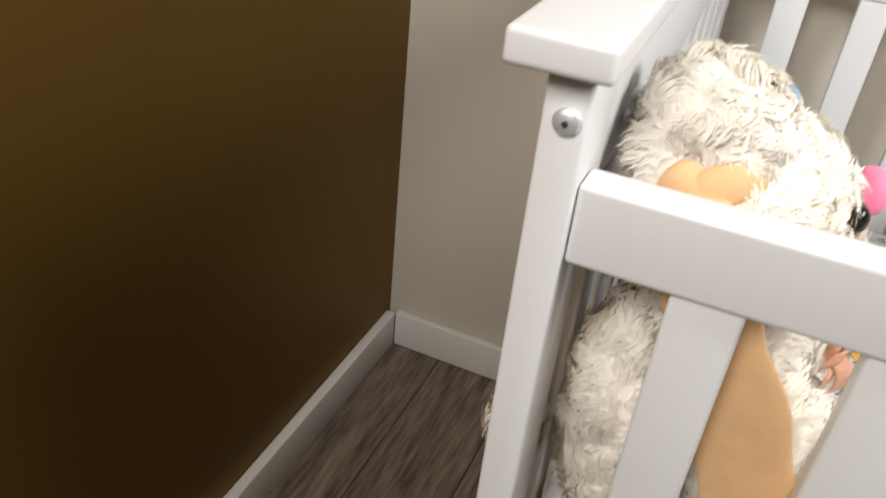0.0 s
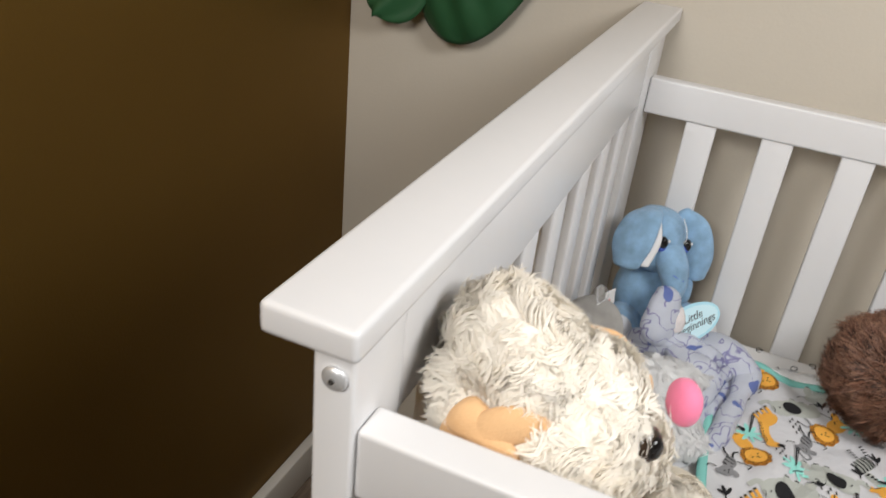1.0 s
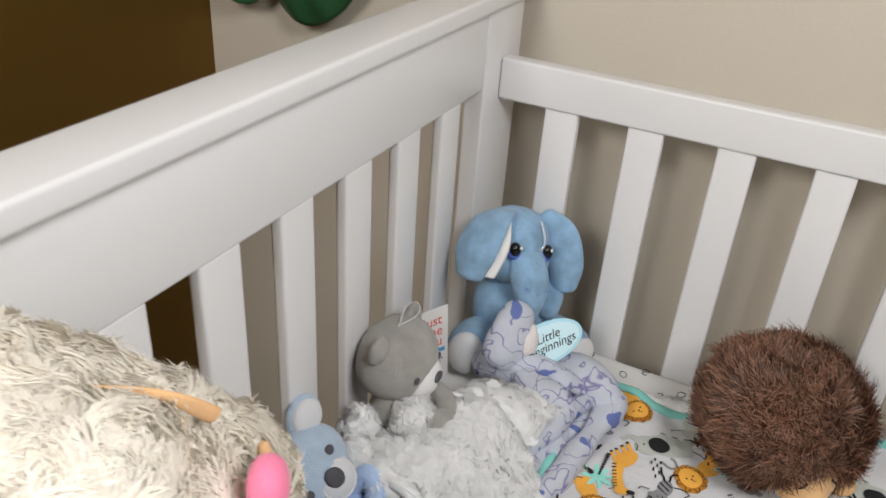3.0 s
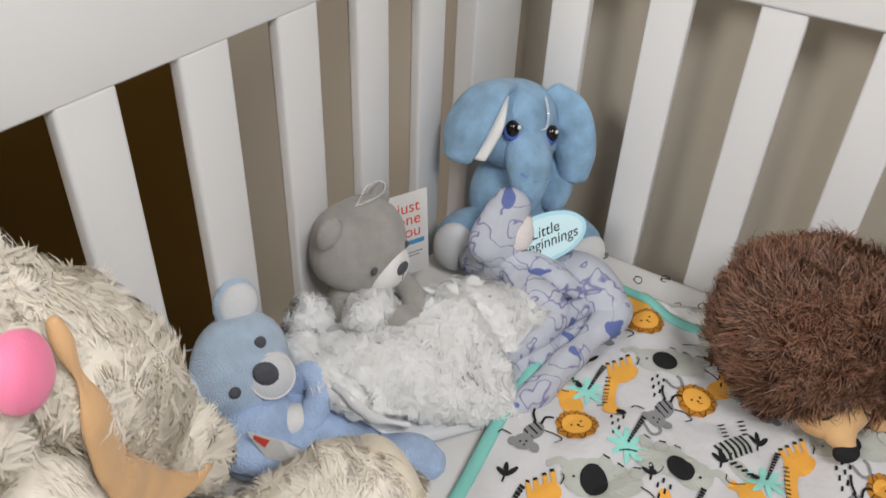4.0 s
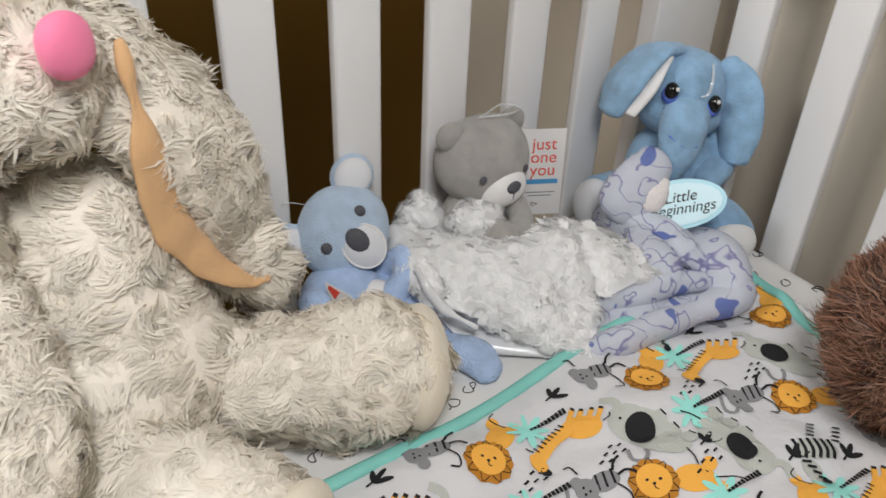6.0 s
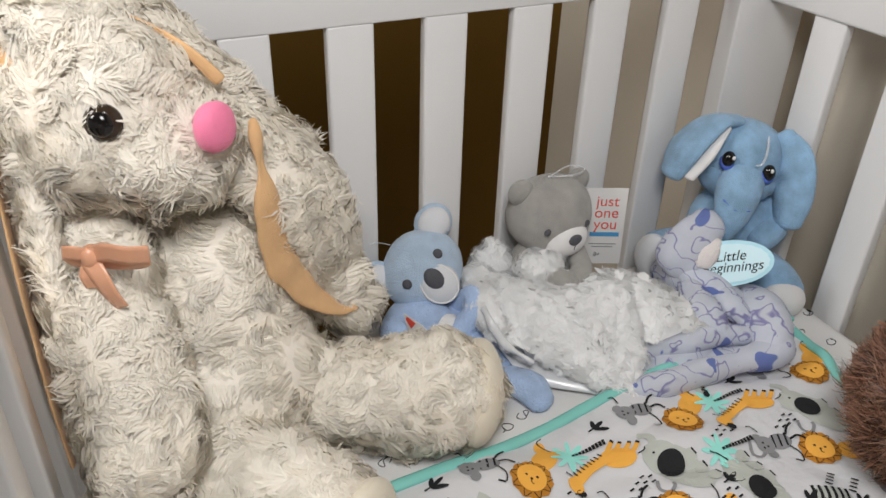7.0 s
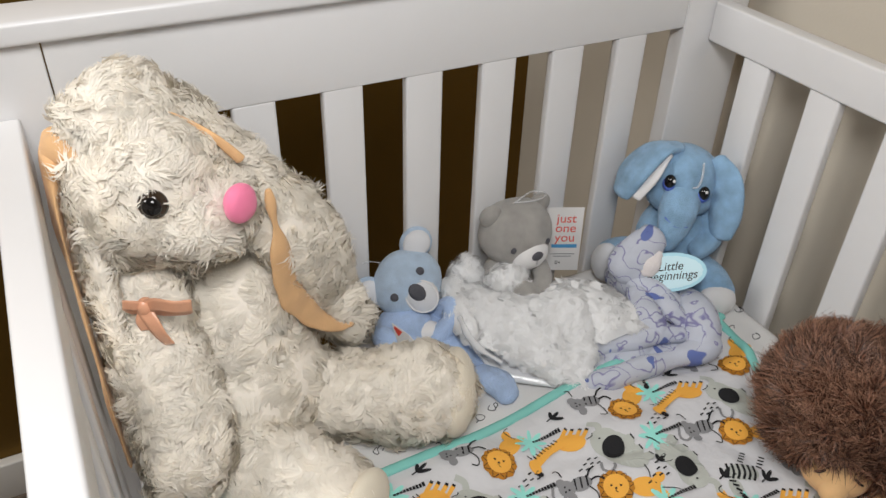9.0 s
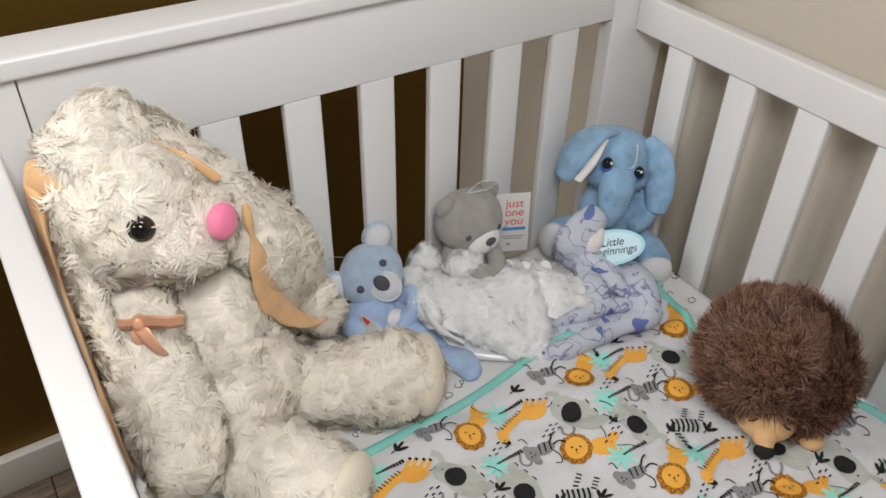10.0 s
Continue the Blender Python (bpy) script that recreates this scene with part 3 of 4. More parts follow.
def monkey(at, turn=0.0):
    p = Print(at, turn)
    p.disc(9, 5, 10, 6.5, P_MID, 0.4)
    for k in range(3):
        p.line([(5 + 5 * k, -1 + 2 * k), (3 + 5 * k, 9 + 2 * k)], 1.6, P_BLACK)
    p.disc(-9, 3, 4, 4, P_MID)
    p.disc(2, -8, 4, 4, P_MID)
    p.disc(-3, -1, 7.5, 7, P_MID)
    for q in ((-5, 0), (-1, -2), (-4, -4)):
        p.disc(*q, 0.9, 0.9, P_BLACK, n=8)
    p.line([(17, 8), (23, 12), (29, 10)], 1.8, P_BLACK, 6)
    p.line([(14, 11), (16, 18), (20, 23)], 1.8, P_BLACK, 6)
    p.line([(16, 2), (23, -3), (24, -10), (18, -10)], 1.1, P_BLACK, 9)
    p.line([(-8, 8), (-12, 14), (-16, 13)], 1.1, P_BLACK, 7)
    p.done("monkey_print")


def palm(at):
    p = Print(at)
    for k in range(8):
        a = k * math.pi / 4 + 0.2
        p.disc(7.5 * math.cos(a), 7.5 * math.sin(a), 7.6, 2.3 + 0.5 * math.sin(k * 2.4), P_MINT, a, n=10)
    for k in range(10):
        p.line([(1.5 + 2.5 * k, 1 + 1.55 * k), (3.5 + 2.5 * k, 2.25 + 1.55 * k)], 1.9 + 0.24 * k, P_BLACK)
    p.done("palm_print")


def dashes(at):
    p = Print(at)
    for i in range(3):
        for j in range(2 + i % 2):
            x, y = j * 6 - 7 + i * 4, i * 7 - 7 + j * 1.5
            p.line([(x, y), (x + 3, y + 3)], 1.5, P_BLACK)
    p.done("dash_print")


def curl_print(at):
    p = Print(at)
    p.line([(-6, 5), (-5, -4), (2, -6), (6, 1), (5, 5)], 2.6, P_MID, 12)
    p.done("curl_print")


def sprig(at):
    p = Print(at)
    for a, l in ((0.3, 13), (1.0, 13), (1.7, 10)):
        p.disc(-4 + l / 2 * math.cos(a), -5 + l / 2 * math.sin(a), l / 2, 1.9, P_BLACK, a, n=10)
    p.line([(-8, -8), (-3, -3)], 1.4, P_BLACK)
    p.done("sprig_print")


MOTIFS = [
    (lion, 0.215, 0.343, ((9, 22), -14)), (lion, 0.280, 0.421, ((26, 2), 2)),
    (elephant, 0.246, 0.306, (-0.75,)), (elephant, 0.292, 0.350, (2.35, -1)),
    (giraffe, 0.222, 0.414, ()), (zebra, 0.181, 0.397, ()), (monkey, 0.191, 0.309, ()), (monkey, 0.262, 0.387, ()),
    (palm, 0.206, 0.382, ()), (palm, 0.253, 0.346, ()), (palm, 0.310, 0.451, ()), (dashes, 0.250, 0.412, ()), (dashes, 0.239, 0.357, ()),
    (dashes, 0.290, 0.318, ()), (curl_print, 0.260, 0.428, ()), (curl_print, 0.262, 0.376, ()), (sprig, 0.191, 0.418, ()), (sprig, 0.276, 0.337, ()), (sprig, 0.313, 0.378, ()),
]
for kind, x0, y0, more in MOTIFS:
    for i in range(3):
        for j in range(-3, 4):
            x, y = x0 + 0.007 + 0.1395 * i - 0.001 * j, y0 - 0.008 + 0.1385 * j - 0.007 * i
            if x - float(quilt_left(y)) > 0.012 and 0.075 < y < float(quilt_top(x)) - 0.022 and x < 0.56:
                kind((x, y), *more)

# line drawings on the sheet
for k in range(16):
    x, y = (0.105 + 0.021 * k, 0.662 + 0.016 * (k % 3)) if k < 9 else (0.16 - 0.006 * (k % 2), 0.25 + 0.02 * (k - 9))
    if x > quilt_left(y) and y < quilt_top(x) + 0.004:
        continue
    pts = [(0.004 * math.sin(a * 1.9 + k), 0.0045 * math.cos(a * 1.3 + 2 * k) + 0.002 * math.sin(3 * a)) for a in np.linspace(0, 4.2, 9)]
    part("line_drawing", tube([(x + a, y + b, 0.5052, 0.0005, 0.0004) for a, b in pts], (0, 0, 1), 24, 5), P_BLACK, mattress)

# ---- monstera leaf ----
monstera = thing("monstera_leaf", (-0.31, 0.76, 0.89), "dark green glossy artificial monstera leaf hung on the beige wall", "leaf")


def lobe(base, tip, width, sag, swing=0.0):
    """A broad rounded finger of the leaf from its midrib."""
    b, t = np.array(base, float), np.array(tip, float)
    d = t - b
    s = np.array([-d[1], d[0]]) / np.linalg.norm(d)
    u, v = np.meshgrid(np.linspace(0, 1, 24), np.linspace(-1, 1, 15), indexing="ij")
    w = width * np.where(u < 0.6, 0.5 + 0.5 * np.sin(u / 0.6 * math.pi / 2), np.sqrt(np.clip(1 - ((u - 0.6) / 0.4) ** 2, 0, 1)))
    x = b[0] + d[0] * u + s[0] * (v * w + swing * u * u)
    z = b[1] + d[1] * u + s[1] * (v * w + swing * u * u)
    y = 0.755 - sag * u * u - 0.012 * np.cos(v * 1.4) * (0.3 + u) + 0.0025 * np.sin(v * 7 + u * 5)
    return patch(np.stack([x, y, z], -1))


def broad_lobe():
    """The large lobe whose corner is drawn out to a point."""
    rim = smooth_line([(-0.300, 0.915), (-0.322, 0.868), (-0.321, 0.822), (-0.300, 0.795), (-0.258, 0.786), (-0.215, 0.812), (-0.178, 0.862), (-0.154, 0.912)], 40)
    top = smooth_line([(-0.154, 0.912), (-0.185, 0.898), (-0.225, 0.889), (-0.262, 0.896), (-0.300, 0.915)], 24)[1:-1]
    edge, c = np.vstack([rim, top]), np.array([-0.262, 0.856])
    s = np.linspace(0.02, 1, 12)[:, None, None]
    q = c + (np.vstack([edge, edge[:1]]) - c)[None] * s
    y = 0.742 + 0.012 * s[..., 0] ** 2 + 0.0022 * np.sin(q[..., 0] * 130 + q[..., 1] * 60) - 0.004 * np.sin((q[..., 0] + 0.3) * 25)
    return patch(np.stack([q[..., 0], y, q[..., 1]], -1)[:, ::-1])


blade = join(
    lobe((-0.322, 0.905), (-0.384, 0.806), 0.047, 0.010, 0.004), broad_lobe(),
    lobe((-0.290, 0.932), (-0.165, 0.952), 0.032, 0.008, 0.004),
    lobe((-0.315, 0.915), (-0.430, 0.950), 0.040, 0.006, -0.01), lobe((-0.30, 0.92), (-0.29, 1.11), 0.07, 0.004), lobe((-0.30, 0.92), (-0.19, 1.06), 0.045, 0.004), lobe((-0.31, 0.92), (-0.39, 1.06), 0.045, 0.004))
part("blade", thick(blade, 0.0012), LEAF, monstera)
for tip in ((-0.366, 0.83), (-0.18, 0.955)):
    part("vein", tube([(-0.305, 0.7425, 0.910, 0.0016), ((-0.305 + tip[0]) / 2, 0.7405, (0.910 + tip[1]) / 2, 0.0013), (*[tip[0], 0.7315][:2], tip[1], 0.0006)], (0, 0, 1), 12, 6), VEIN, monstera)
part("pin", ball((-0.313, 0.736, 0.900), (0.005, 0.003, 0.004), n=12), STEEL, monstera, "small shiny pin")
part("stem", tube([(-0.30, 0.752, 0.93, 0.003), (-0.298, 0.765, 1.0, 0.003), (-0.296, 0.778, 1.08, 0.003)], (1, 0, 0), 8, 8), VEIN, monstera)

# ---- plush rabbit ----
rabbit = thing("plush_rabbit", (0.09, 0.15, 0.498), "large cream curly-furred plush rabbit sitting in the crib corner", "plush toy")
HF = axes((0.84, 0.54, 0.0))
HC = np.array([0.064, 0.118, 0.762])


def on_head(f, r, u):
    return HC + HF @ np.array([f, r, u])


LONG = dict(length=0.0120, width=0.0016, lift=0.50, curl=1.2, swirl=55, locks=0.017, gather=0.62, stray=0.2, soft=1.7)
head = join(ball(HC, (0.053, 0.061, 0.055), HF, 32, 0.003), ball(on_head(0.040, 0.004, -0.016), (0.030, 0.043, 0.034), HF, 28, 0.002), ball(on_head(-0.026, 0.0, 0.048), (0.034, 0.044, 0.031), HF, 24))
head_ob = part("head", fur(head, 48000, seed=11, bare=(((0.113, 0.108, 0.778), 0.0150), ((0.1335, 0.161, 0.772), 0.015)), **LONG), FUR, rabbit)
part("body", fur(join(ball((0.068, 0.145, 0.600), (0.060, 0.072, 0.098), None, 32, 0.004), ball((0.085, 0.150, 0.565), (0.062, 0.076, 0.066), None, 28, 0.003), ball((0.048, 0.096, 0.610), (0.048, 0.040, 0.105), None, 28, 0.003)), 56000, seed=12, **LONG), FUR, rabbit)
part("arm", fur(tube([(0.085, 0.092, 0.690, 0.028), (0.128, 0.090, 0.640, 0.032), (0.158, 0.088, 0.580, 0.033)], (0, 1, 0), 20, 18, 0.002), 24000, seed=13, **LONG), FUR, rabbit)
part("arm", fur(tube([(0.055, 0.200, 0.660, 0.025), (0.056, 0.236, 0.612, 0.027), (0.058, 0.256, 0.578, 0.023)], (0, 1, 0), 18, 16, 0.002), 8000, seed=14, **LONG), FUR, rabbit)
part("tail", fur(ball((-0.026, 0.090, 0.578), (0.016, 0.016, 0.026), None, 18), 5000, seed=19, **LONG), FUR, rabbit, "fluffy tuft pushed out between the crib slats")
leg_r = part("leg", fur(tube([(0.085, 0.185, 0.540, 0.038), (0.112, 0.235, 0.538, 0.038), (0.143, 0.300, 0.542, 0.041)], (0, 0, 1), 22, 18, 0.003), 32000, seed=15, **LONG), FUR, rabbit)
leg_l = part("leg", fur(tube([(0.105, 0.115, 0.540, 0.038), (0.160, 0.145, 0.536, 0.038), (0.212, 0.185, 0.536, 0.036)], (0, 0, 1), 22, 18, 0.003), 32000, seed=16, **LONG), FUR, rabbit)
part("sole", ball((0.153, 0.321, 0.541), (0.020, 0.042, 0.041), axes((0.45, 0.89, -0.05)), 26, 0.001), SOLE, leg_r, "smooth cream velour sole")
part("sole", ball((0.228, 0.200, 0.534), (0.016, 0.034, 0.034), axes((0.8, 0.6, 0)), 26, 0.001), SOLE, leg_l, "smooth cream velour sole")
ear_r = part("ear", fur(tube([(0.022, 0.108, 0.800, 0.022, 0.016), (0.034, 0.128, 0.806, 0.026, 0.016), (0.060, 0.154, 0.786, 0.029, 0.014), (0.076, 0.184, 0.743, 0.031, 0.014), (0.076, 0.217, 0.695, 0.036, 0.015), (0.064, 0.238, 0.642, 0.030, 0.015), (0.062, 0.240, 0.608, 0.019, 0.012)], (-0.62, 0.78, 0), 40, 18, 0.001), 28000, seed=17, **LONG), FUR, rabbit, "long drooping furry ear")
part("lining", tube([(0.107, 0.186, 0.762, 0.002, 0.002), (0.110, 0.187, 0.738, 0.005, 0.003), (0.108, 0.188, 0.705, 0.011, 0.004), (0.101, 0.196, 0.662, 0.013, 0.004), (0.092, 0.214, 0.624, 0.011, 0.004), (0.085, 0.238, 0.599, 0.006, 0.003), (0.080, 0.252, 0.592, 0.003, 0.002)], (-0.5, 0.7, -0.2), 48, 16, 0.0022, 95), BEIGEFELT, ear_r, "tan felt ear lining")
part("lining", tube([(0.064, 0.124, 0.822, 0.001, 0.001), (0.074, 0.140, 0.815, 0.002, 0.002), (0.086, 0.158, 0.801, 0.004, 0.002), (0.092, 0.172, 0.784, 0.004, 0.002)], (0, 0, 1), 24, 12, 0.001, 70), BEIGEFELT, ear_r, "tan felt ear lining")
ear_l = part("ear", fur(tube([(0.030, 0.085, 0.803, 0.022, 0.014), (0.046, 0.068, 0.785, 0.030, 0.012), (0.072, 0.064, 0.735, 0.032, 0.011), (0.098, 0.064, 0.670, 0.034, 0.011), (0.118, 0.063, 0.610, 0.034, 0.011), (0.128, 0.063, 0.572, 0.026, 0.010)], (0.9, 0, 0.3), 36, 18, 0.001), 16000, seed=18, **LONG), FUR, rabbit, "long drooping furry ear")
part("lining", tube([(0.030, 0.052, 0.784, 0.010, 0.005), (0.046, 0.052, 0.796, 0.010, 0.006), (0.060, 0.060, 0.800, 0.010, 0.005), (0.074, 0.070, 0.795, 0.006, 0.004), (0.084, 0.074, 0.788, 0.003, 0.002)], (0.2, 0.5, 0.9), 30, 20, 0.0016, 90), BEIGEFELT, ear_l, "folded tan felt ear lining")
part("lining", tube([(0.034, 0.058, 0.797, 0.010, 0.006), (0.050, 0.053, 0.788, 0.012, 0.007), (0.060, 0.048, 0.762, 0.020, 0.003), (0.080, 0.0465, 0.715, 0.022, 0.002), (0.104, 0.0465, 0.660, 0.027, 0.002), (0.124, 0.047, 0.610, 0.024, 0.002), (0.136, 0.048, 0.575, 0.014, 0.002)], (0.9, 0, 0.3), 60, 40, 0.0022, 52), BEIGEFELT, ear_l, "tan felt ear lining")
eye = part("eye", ball((0.1185, 0.106, 0.7785), (0.0070, 0.0102, 0.0102), axes((0.9, -0.3, 0.15)), 20), RIM, head_ob, "glossy dark brown eye")
part("pupil", ball((0.1225, 0.1045, 0.7793), (0.0042, 0.0070, 0.0070), axes((0.9, -0.3, 0.15)), 18), BLACK, eye)
part("nose", ball((0.1305, 0.160, 0.772), (0.009, 0.0125, 0.014), HF, 22, power=2.3), PINK, head_ob, "bright pink velour nose")
bow = thing("ribbon_bow", (0.136, 0.083, 0.722), "peach satin ribbon bow at the plush rabbit's neck", "bow")


def ribbon(points, width, wide, twist=0.0):
    q = smooth_line(points, 24)
    w = np.array(wide, float)
    g = []
    for i, p in enumerate(q):
        a = twist * i / 23
        way = w * math.cos(a) + np.array([0.6, -0.3, 0.7]) * math.sin(a)
        g.append([p + way * width * s for s in np.linspace(-0.5, 0.5, 5)])
    return thick(patch(np.array(g)), 0.0006)


KNOT, BR, BO = np.array([0.138, 0.088, 0.719]), np.array([0.47, 0.88, 0.0]), np.array([0.86, -0.46, 0.2])


def tied(*rows):
    """Points round the knot: along the neck, up, out."""
    return [tuple(KNOT + r * BR + u * np.array([0, 0, 1]) + o * BO) for r, u, o in rows]


part("knot", ball(tuple(KNOT), (0.0055, 0.006, 0.0065), None, 14, 0.001, 200), PEACH, bow)
part("loop", ribbon(tied((0, 0, 0), (0.010, 0.005, 0.006), (0.024, 0.004, 0.008), (0.034, 0.003, 0.003), (0.026, -0.001, 0.000), (0.012, -0.002, 0.000), (0, 0, 0)), 0.012, (0.15, 0.1, 1), 0.5), PEACH, bow)
part("loop", ribbon(tied((0, 0, 0), (-0.006, 0.004, 0.006), (-0.013, 0.002, 0.003), (-0.008, -0.003, 0.001), (0, 0, 0)), 0.009, (0.2, 0.2, 1), 0.4), PEACH, bow)
part("tail", ribbon(tied((0, -0.002, 0.002), (0.005, -0.010, 0.006), (0.009, -0.020, 0.007), (0.013, -0.032, 0.004)), 0.012, (0.45, 0.9, 0.1), 0.7), PEACH, bow)
part("tail", ribbon(tied((0, -0.002, 0.001), (-0.003, -0.011, 0.004), (-0.002, -0.020, 0.003)), 0.008, (0.4, 0.9, 0), 0.4), PEACH, bow)

rabbit.location += Vector((0.004, 0.003, 0.008))

# ---- pale blue comforter koala ----
koala = thing("plush_koala", (0.05, 0.34, 0.5), "pale blue plush koala comforter with grey embroidered nose and eyes", "plush toy")
KF = axes((0.90, -0.20, 0.36), (0.05, -0.60, 0.8))
KC = np.array([0.014, 0.339, 0.570])
KS = 1.10


def kp(f, r, u):
    return tuple(KC + KS * (KF @ np.array([0.8 * f, r, u])))


khead = part("head", ball(KC, (0.0255, 0.0378, 0.0355), KF, 40, 0.0012, 60), PALEBLUE, koala)
for side, tilt in ((-1, 0), (1, 0)):
    k_ear = part("ear", ball(kp(-0.004, 0.032 * side, 0.020), (0.008, 0.0178, 0.0165), KF, 20), PALEBLUE, khead, "round pale blue ear")
    part("lining", ball(kp(0.0005, 0.032 * side, 0.020), (0.0070, 0.0150, 0.0138), KF, 20), CHALK, k_ear, "whitish ear lining")
muzzle = part("muzzle", ball(kp(0.0205, 0.001, -0.012), (0.0100, 0.0175, 0.0205), KF, 22), CHALK, khead, "pale grey muzzle")
a = np.linspace(0, 2 * math.pi, 24)
part("outline_stitch", tube([(*kp(0.0262, 0.001 + 0.0138 * math.cos(t), -0.012 + 0.0164 * math.sin(t)), 0.0009) for t in a], (1, 0, 0), 48, 6), WHITEPLUSH, muzzle)
part("nose", ball(kp(0.0300, 0.001, -0.005), (0.0035, 0.0078, 0.0105), KF, 16), EYEGREY, muzzle, "dark grey embroidered nose")
part("mouth_stitch", tube([(*kp(0.0316, 0.001, -0.013), 0.0004), (*kp(0.0300, 0.001, -0.021), 0.0004)], (0, 1, 0), 6, 5), EYEGREY, muzzle)
for s in (-1, 1):
    part("eye", ball(kp(0.0250, 0.0165 * s, 0.006), (0.002, 0.0042, 0.0045), KF, 12), EYEGREY, khead, "small grey embroidered eye")
part("body", join(ball((0.036, 0.322, 0.525), (0.030, 0.036, 0.026), None, 36, 0.004, 55), tube([(0.045, 0.298, 0.537, 0.012), (0.066, 0.312, 0.532, 0.013), (0.080, 0.325, 0.522, 0.012)], (0, 0, 1), 14, 14)), MIDBLUE, koala)
part("hood", tube([(0.034, 0.364, 0.536, 0.011), (0.050, 0.371, 0.556, 0.010), (0.062, 0.364, 0.546, 0.010), (0.064, 0.348, 0.530, 0.012)], (0, 0, 1), 20, 14, 0.001), MIDBLUE, koala, "periwinkle velour sleeve")
kc = cloth(((0.03, 0.295, 0.535), (0.03, 0.40, 0.540), (0.118, 0.312, 0.502), (0.112, 0.385, 0.501)), 0.014, 0.006, 2, rise=(0.4, 0, 1))
part("blanket", thick(patch(kc), 0.004), MIDBLUE, koala, "soft blue velour blanket body")
part("blanket_corner", tube([(0.110, 0.372, 0.510, 0.018, 0.009), (0.130, 0.381, 0.513, 0.017, 0.012), (0.145, 0.384, 0.509, 0.014, 0.009)], (0.2, 1, 0), 14, 16, 0.0015), MIDBLUE, koala)
part("belly", ball((0.056, 0.342, 0.538), (0.010, 0.014, 0.008), None, 18, 0.002), WHITEPLUSH, koala, "white velour patch")
card = np.array([[(0.0546, 0.3039, 0.5605), (0.0560, 0.3035, 0.5580)], [(0.0764, 0.3111, 0.5605), (0.0690, 0.3040, 0.5445)], [(0.0892, 0.3190, 0.5490), (0.0838, 0.3117, 0.5425)]])
part("tag", thick(patch(card), 0.0006), CARD, koala, "small curled paper tag", False)
stripe = np.array([card[0] * 0.8 + card[1] * 0.2, card[0] * 0.3 + card[1] * 0.7]) + np.array([0.0008, -0.0010, 0.0008])
part("tag_stripe", thick(patch(np.array([[r[0] * 0.85 + r[1] * 0.15, r[0] * 0.35 + r[1] * 0.65] for r in stripe])), 0.0003), RED, koala, "red printed stripe", False)
part("tag_loop", tube([(*kp(-0.006, -0.004, 0.031), 0.0005), (*kp(-0.004, -0.010, 0.040), 0.0005), (*kp(-0.002, -0.014, 0.043), 0.0006)], (1, 0, 0), 10, 6), CLEAR, koala, "clear plastic tag loop")

koala.location += Vector((0.007, 0.002, 0.003))

# ---- grey bear comforter ----
bear = thing("plush_bear", (0.06, 0.46, 0.5), "grey plush bear comforter with a white muzzle and fluffy blanket body", "plush toy")
BF = axes((0.96, 0.03, -0.08), (0.1, 0.02, 1))
BC = np.array([0.028, 0.463, 0.600])


def bp(f, r, u):
    return tuple(BC + BF @ np.array([f, r, u]))


bhead = part("head", ball(BC, (0.034, 0.038, 0.036), BF, 40, 0.0012, 60, power=2.15), GREY, bear)
for s in (-1, 1):
    b_ear = part("ear", ball(bp(-0.004, 0.030 * s, 0.0255), (0.007, 0.0125, 0.0125), BF, 20), GREY, bhead, "small round grey ear")
    part("lining", ball(bp(-0.0005, 0.0302 * s, 0.0253), (0.0042, 0.0090, 0.0090), BF, 18), GREY, b_ear)
bmuz = part("muzzle", ball(bp(0.025, 0.004, -0.011), (0.0155, 0.0215, 0.0185), BF, 24), WHITEPLUSH, bhead, "white plush muzzle")
part("nose", ball(bp(0.0393, 0.004, -0.005), (0.0026, 0.0068, 0.0055), BF, 14), EYEGREY, bmuz, "dark grey embroidered nose")
part("mouth_stitch", tube([(*bp(0.0407, 0.004, -0.010), 0.0004), (*bp(0.0402, 0.004, -0.0145), 0.0004), (*bp(0.0388, 0.0065, -0.0165), 0.0004)], (0, 1, 0), 10, 5), EYEGREY, bmuz)
for s in (-1, 1):
    part("eye", ball(bp(0.0304, 0.0205 * s, 0.003), (0.0019, 0.0034, 0.0035), BF, 12), EYEGREY, bhead, "small grey embroidered eye")
part("body", join(ball((0.035, 0.452, 0.545), (0.026, 0.030, 0.038), None, 24, 0.002), tube([(0.058, 0.438, 0.566, 0.010), (0.074, 0.447, 0.562, 0.010), (0.080, 0.456, 0.560, 0.009)], (0, 0, 1), 12, 14), tube([(0.052, 0.482, 0.566, 0.010), (0.070, 0.476, 0.562, 0.010), (0.078, 0.466, 0.560, 0.009)], (0, 0, 1), 12, 14)), GREY, bear)
SHORT = dict(length=0.0085, width=0.0015, lift=0.42, curl=1.5, swirl=85, locks=0.018, gather=0.6, soft=2.2)
part("ruff", fur(ball((0.058, 0.440, 0.568), (0.015, 0.022, 0.013), BF, 20), 5000, seed=31, **SHORT), MINKY, bear, "fluffy white chest ruff")
bc = cloth(((0.030, 0.392, 0.556), (0.098, 0.528, 0.556), (0.098, 0.378, 0.536), (0.182, 0.466, 0.503)), 0.022, 0.007, 1, 44, 44, rise=(0.4, -0.1, 1))
blanket = part("blanket", fur((bc.reshape(-1, 3), patch(bc)[1]), 30000, seed=32, **SHORT), MINKY, bear, "white rosette fleece blanket body")
bc2 = cloth(((0.070, 0.490, 0.560), (0.080, 0.560, 0.530), (0.150, 0.498, 0.528), (0.154, 0.552, 0.538)), 0.014, 0.004, 2, 30, 30, rise=(0.4, 0, 1))
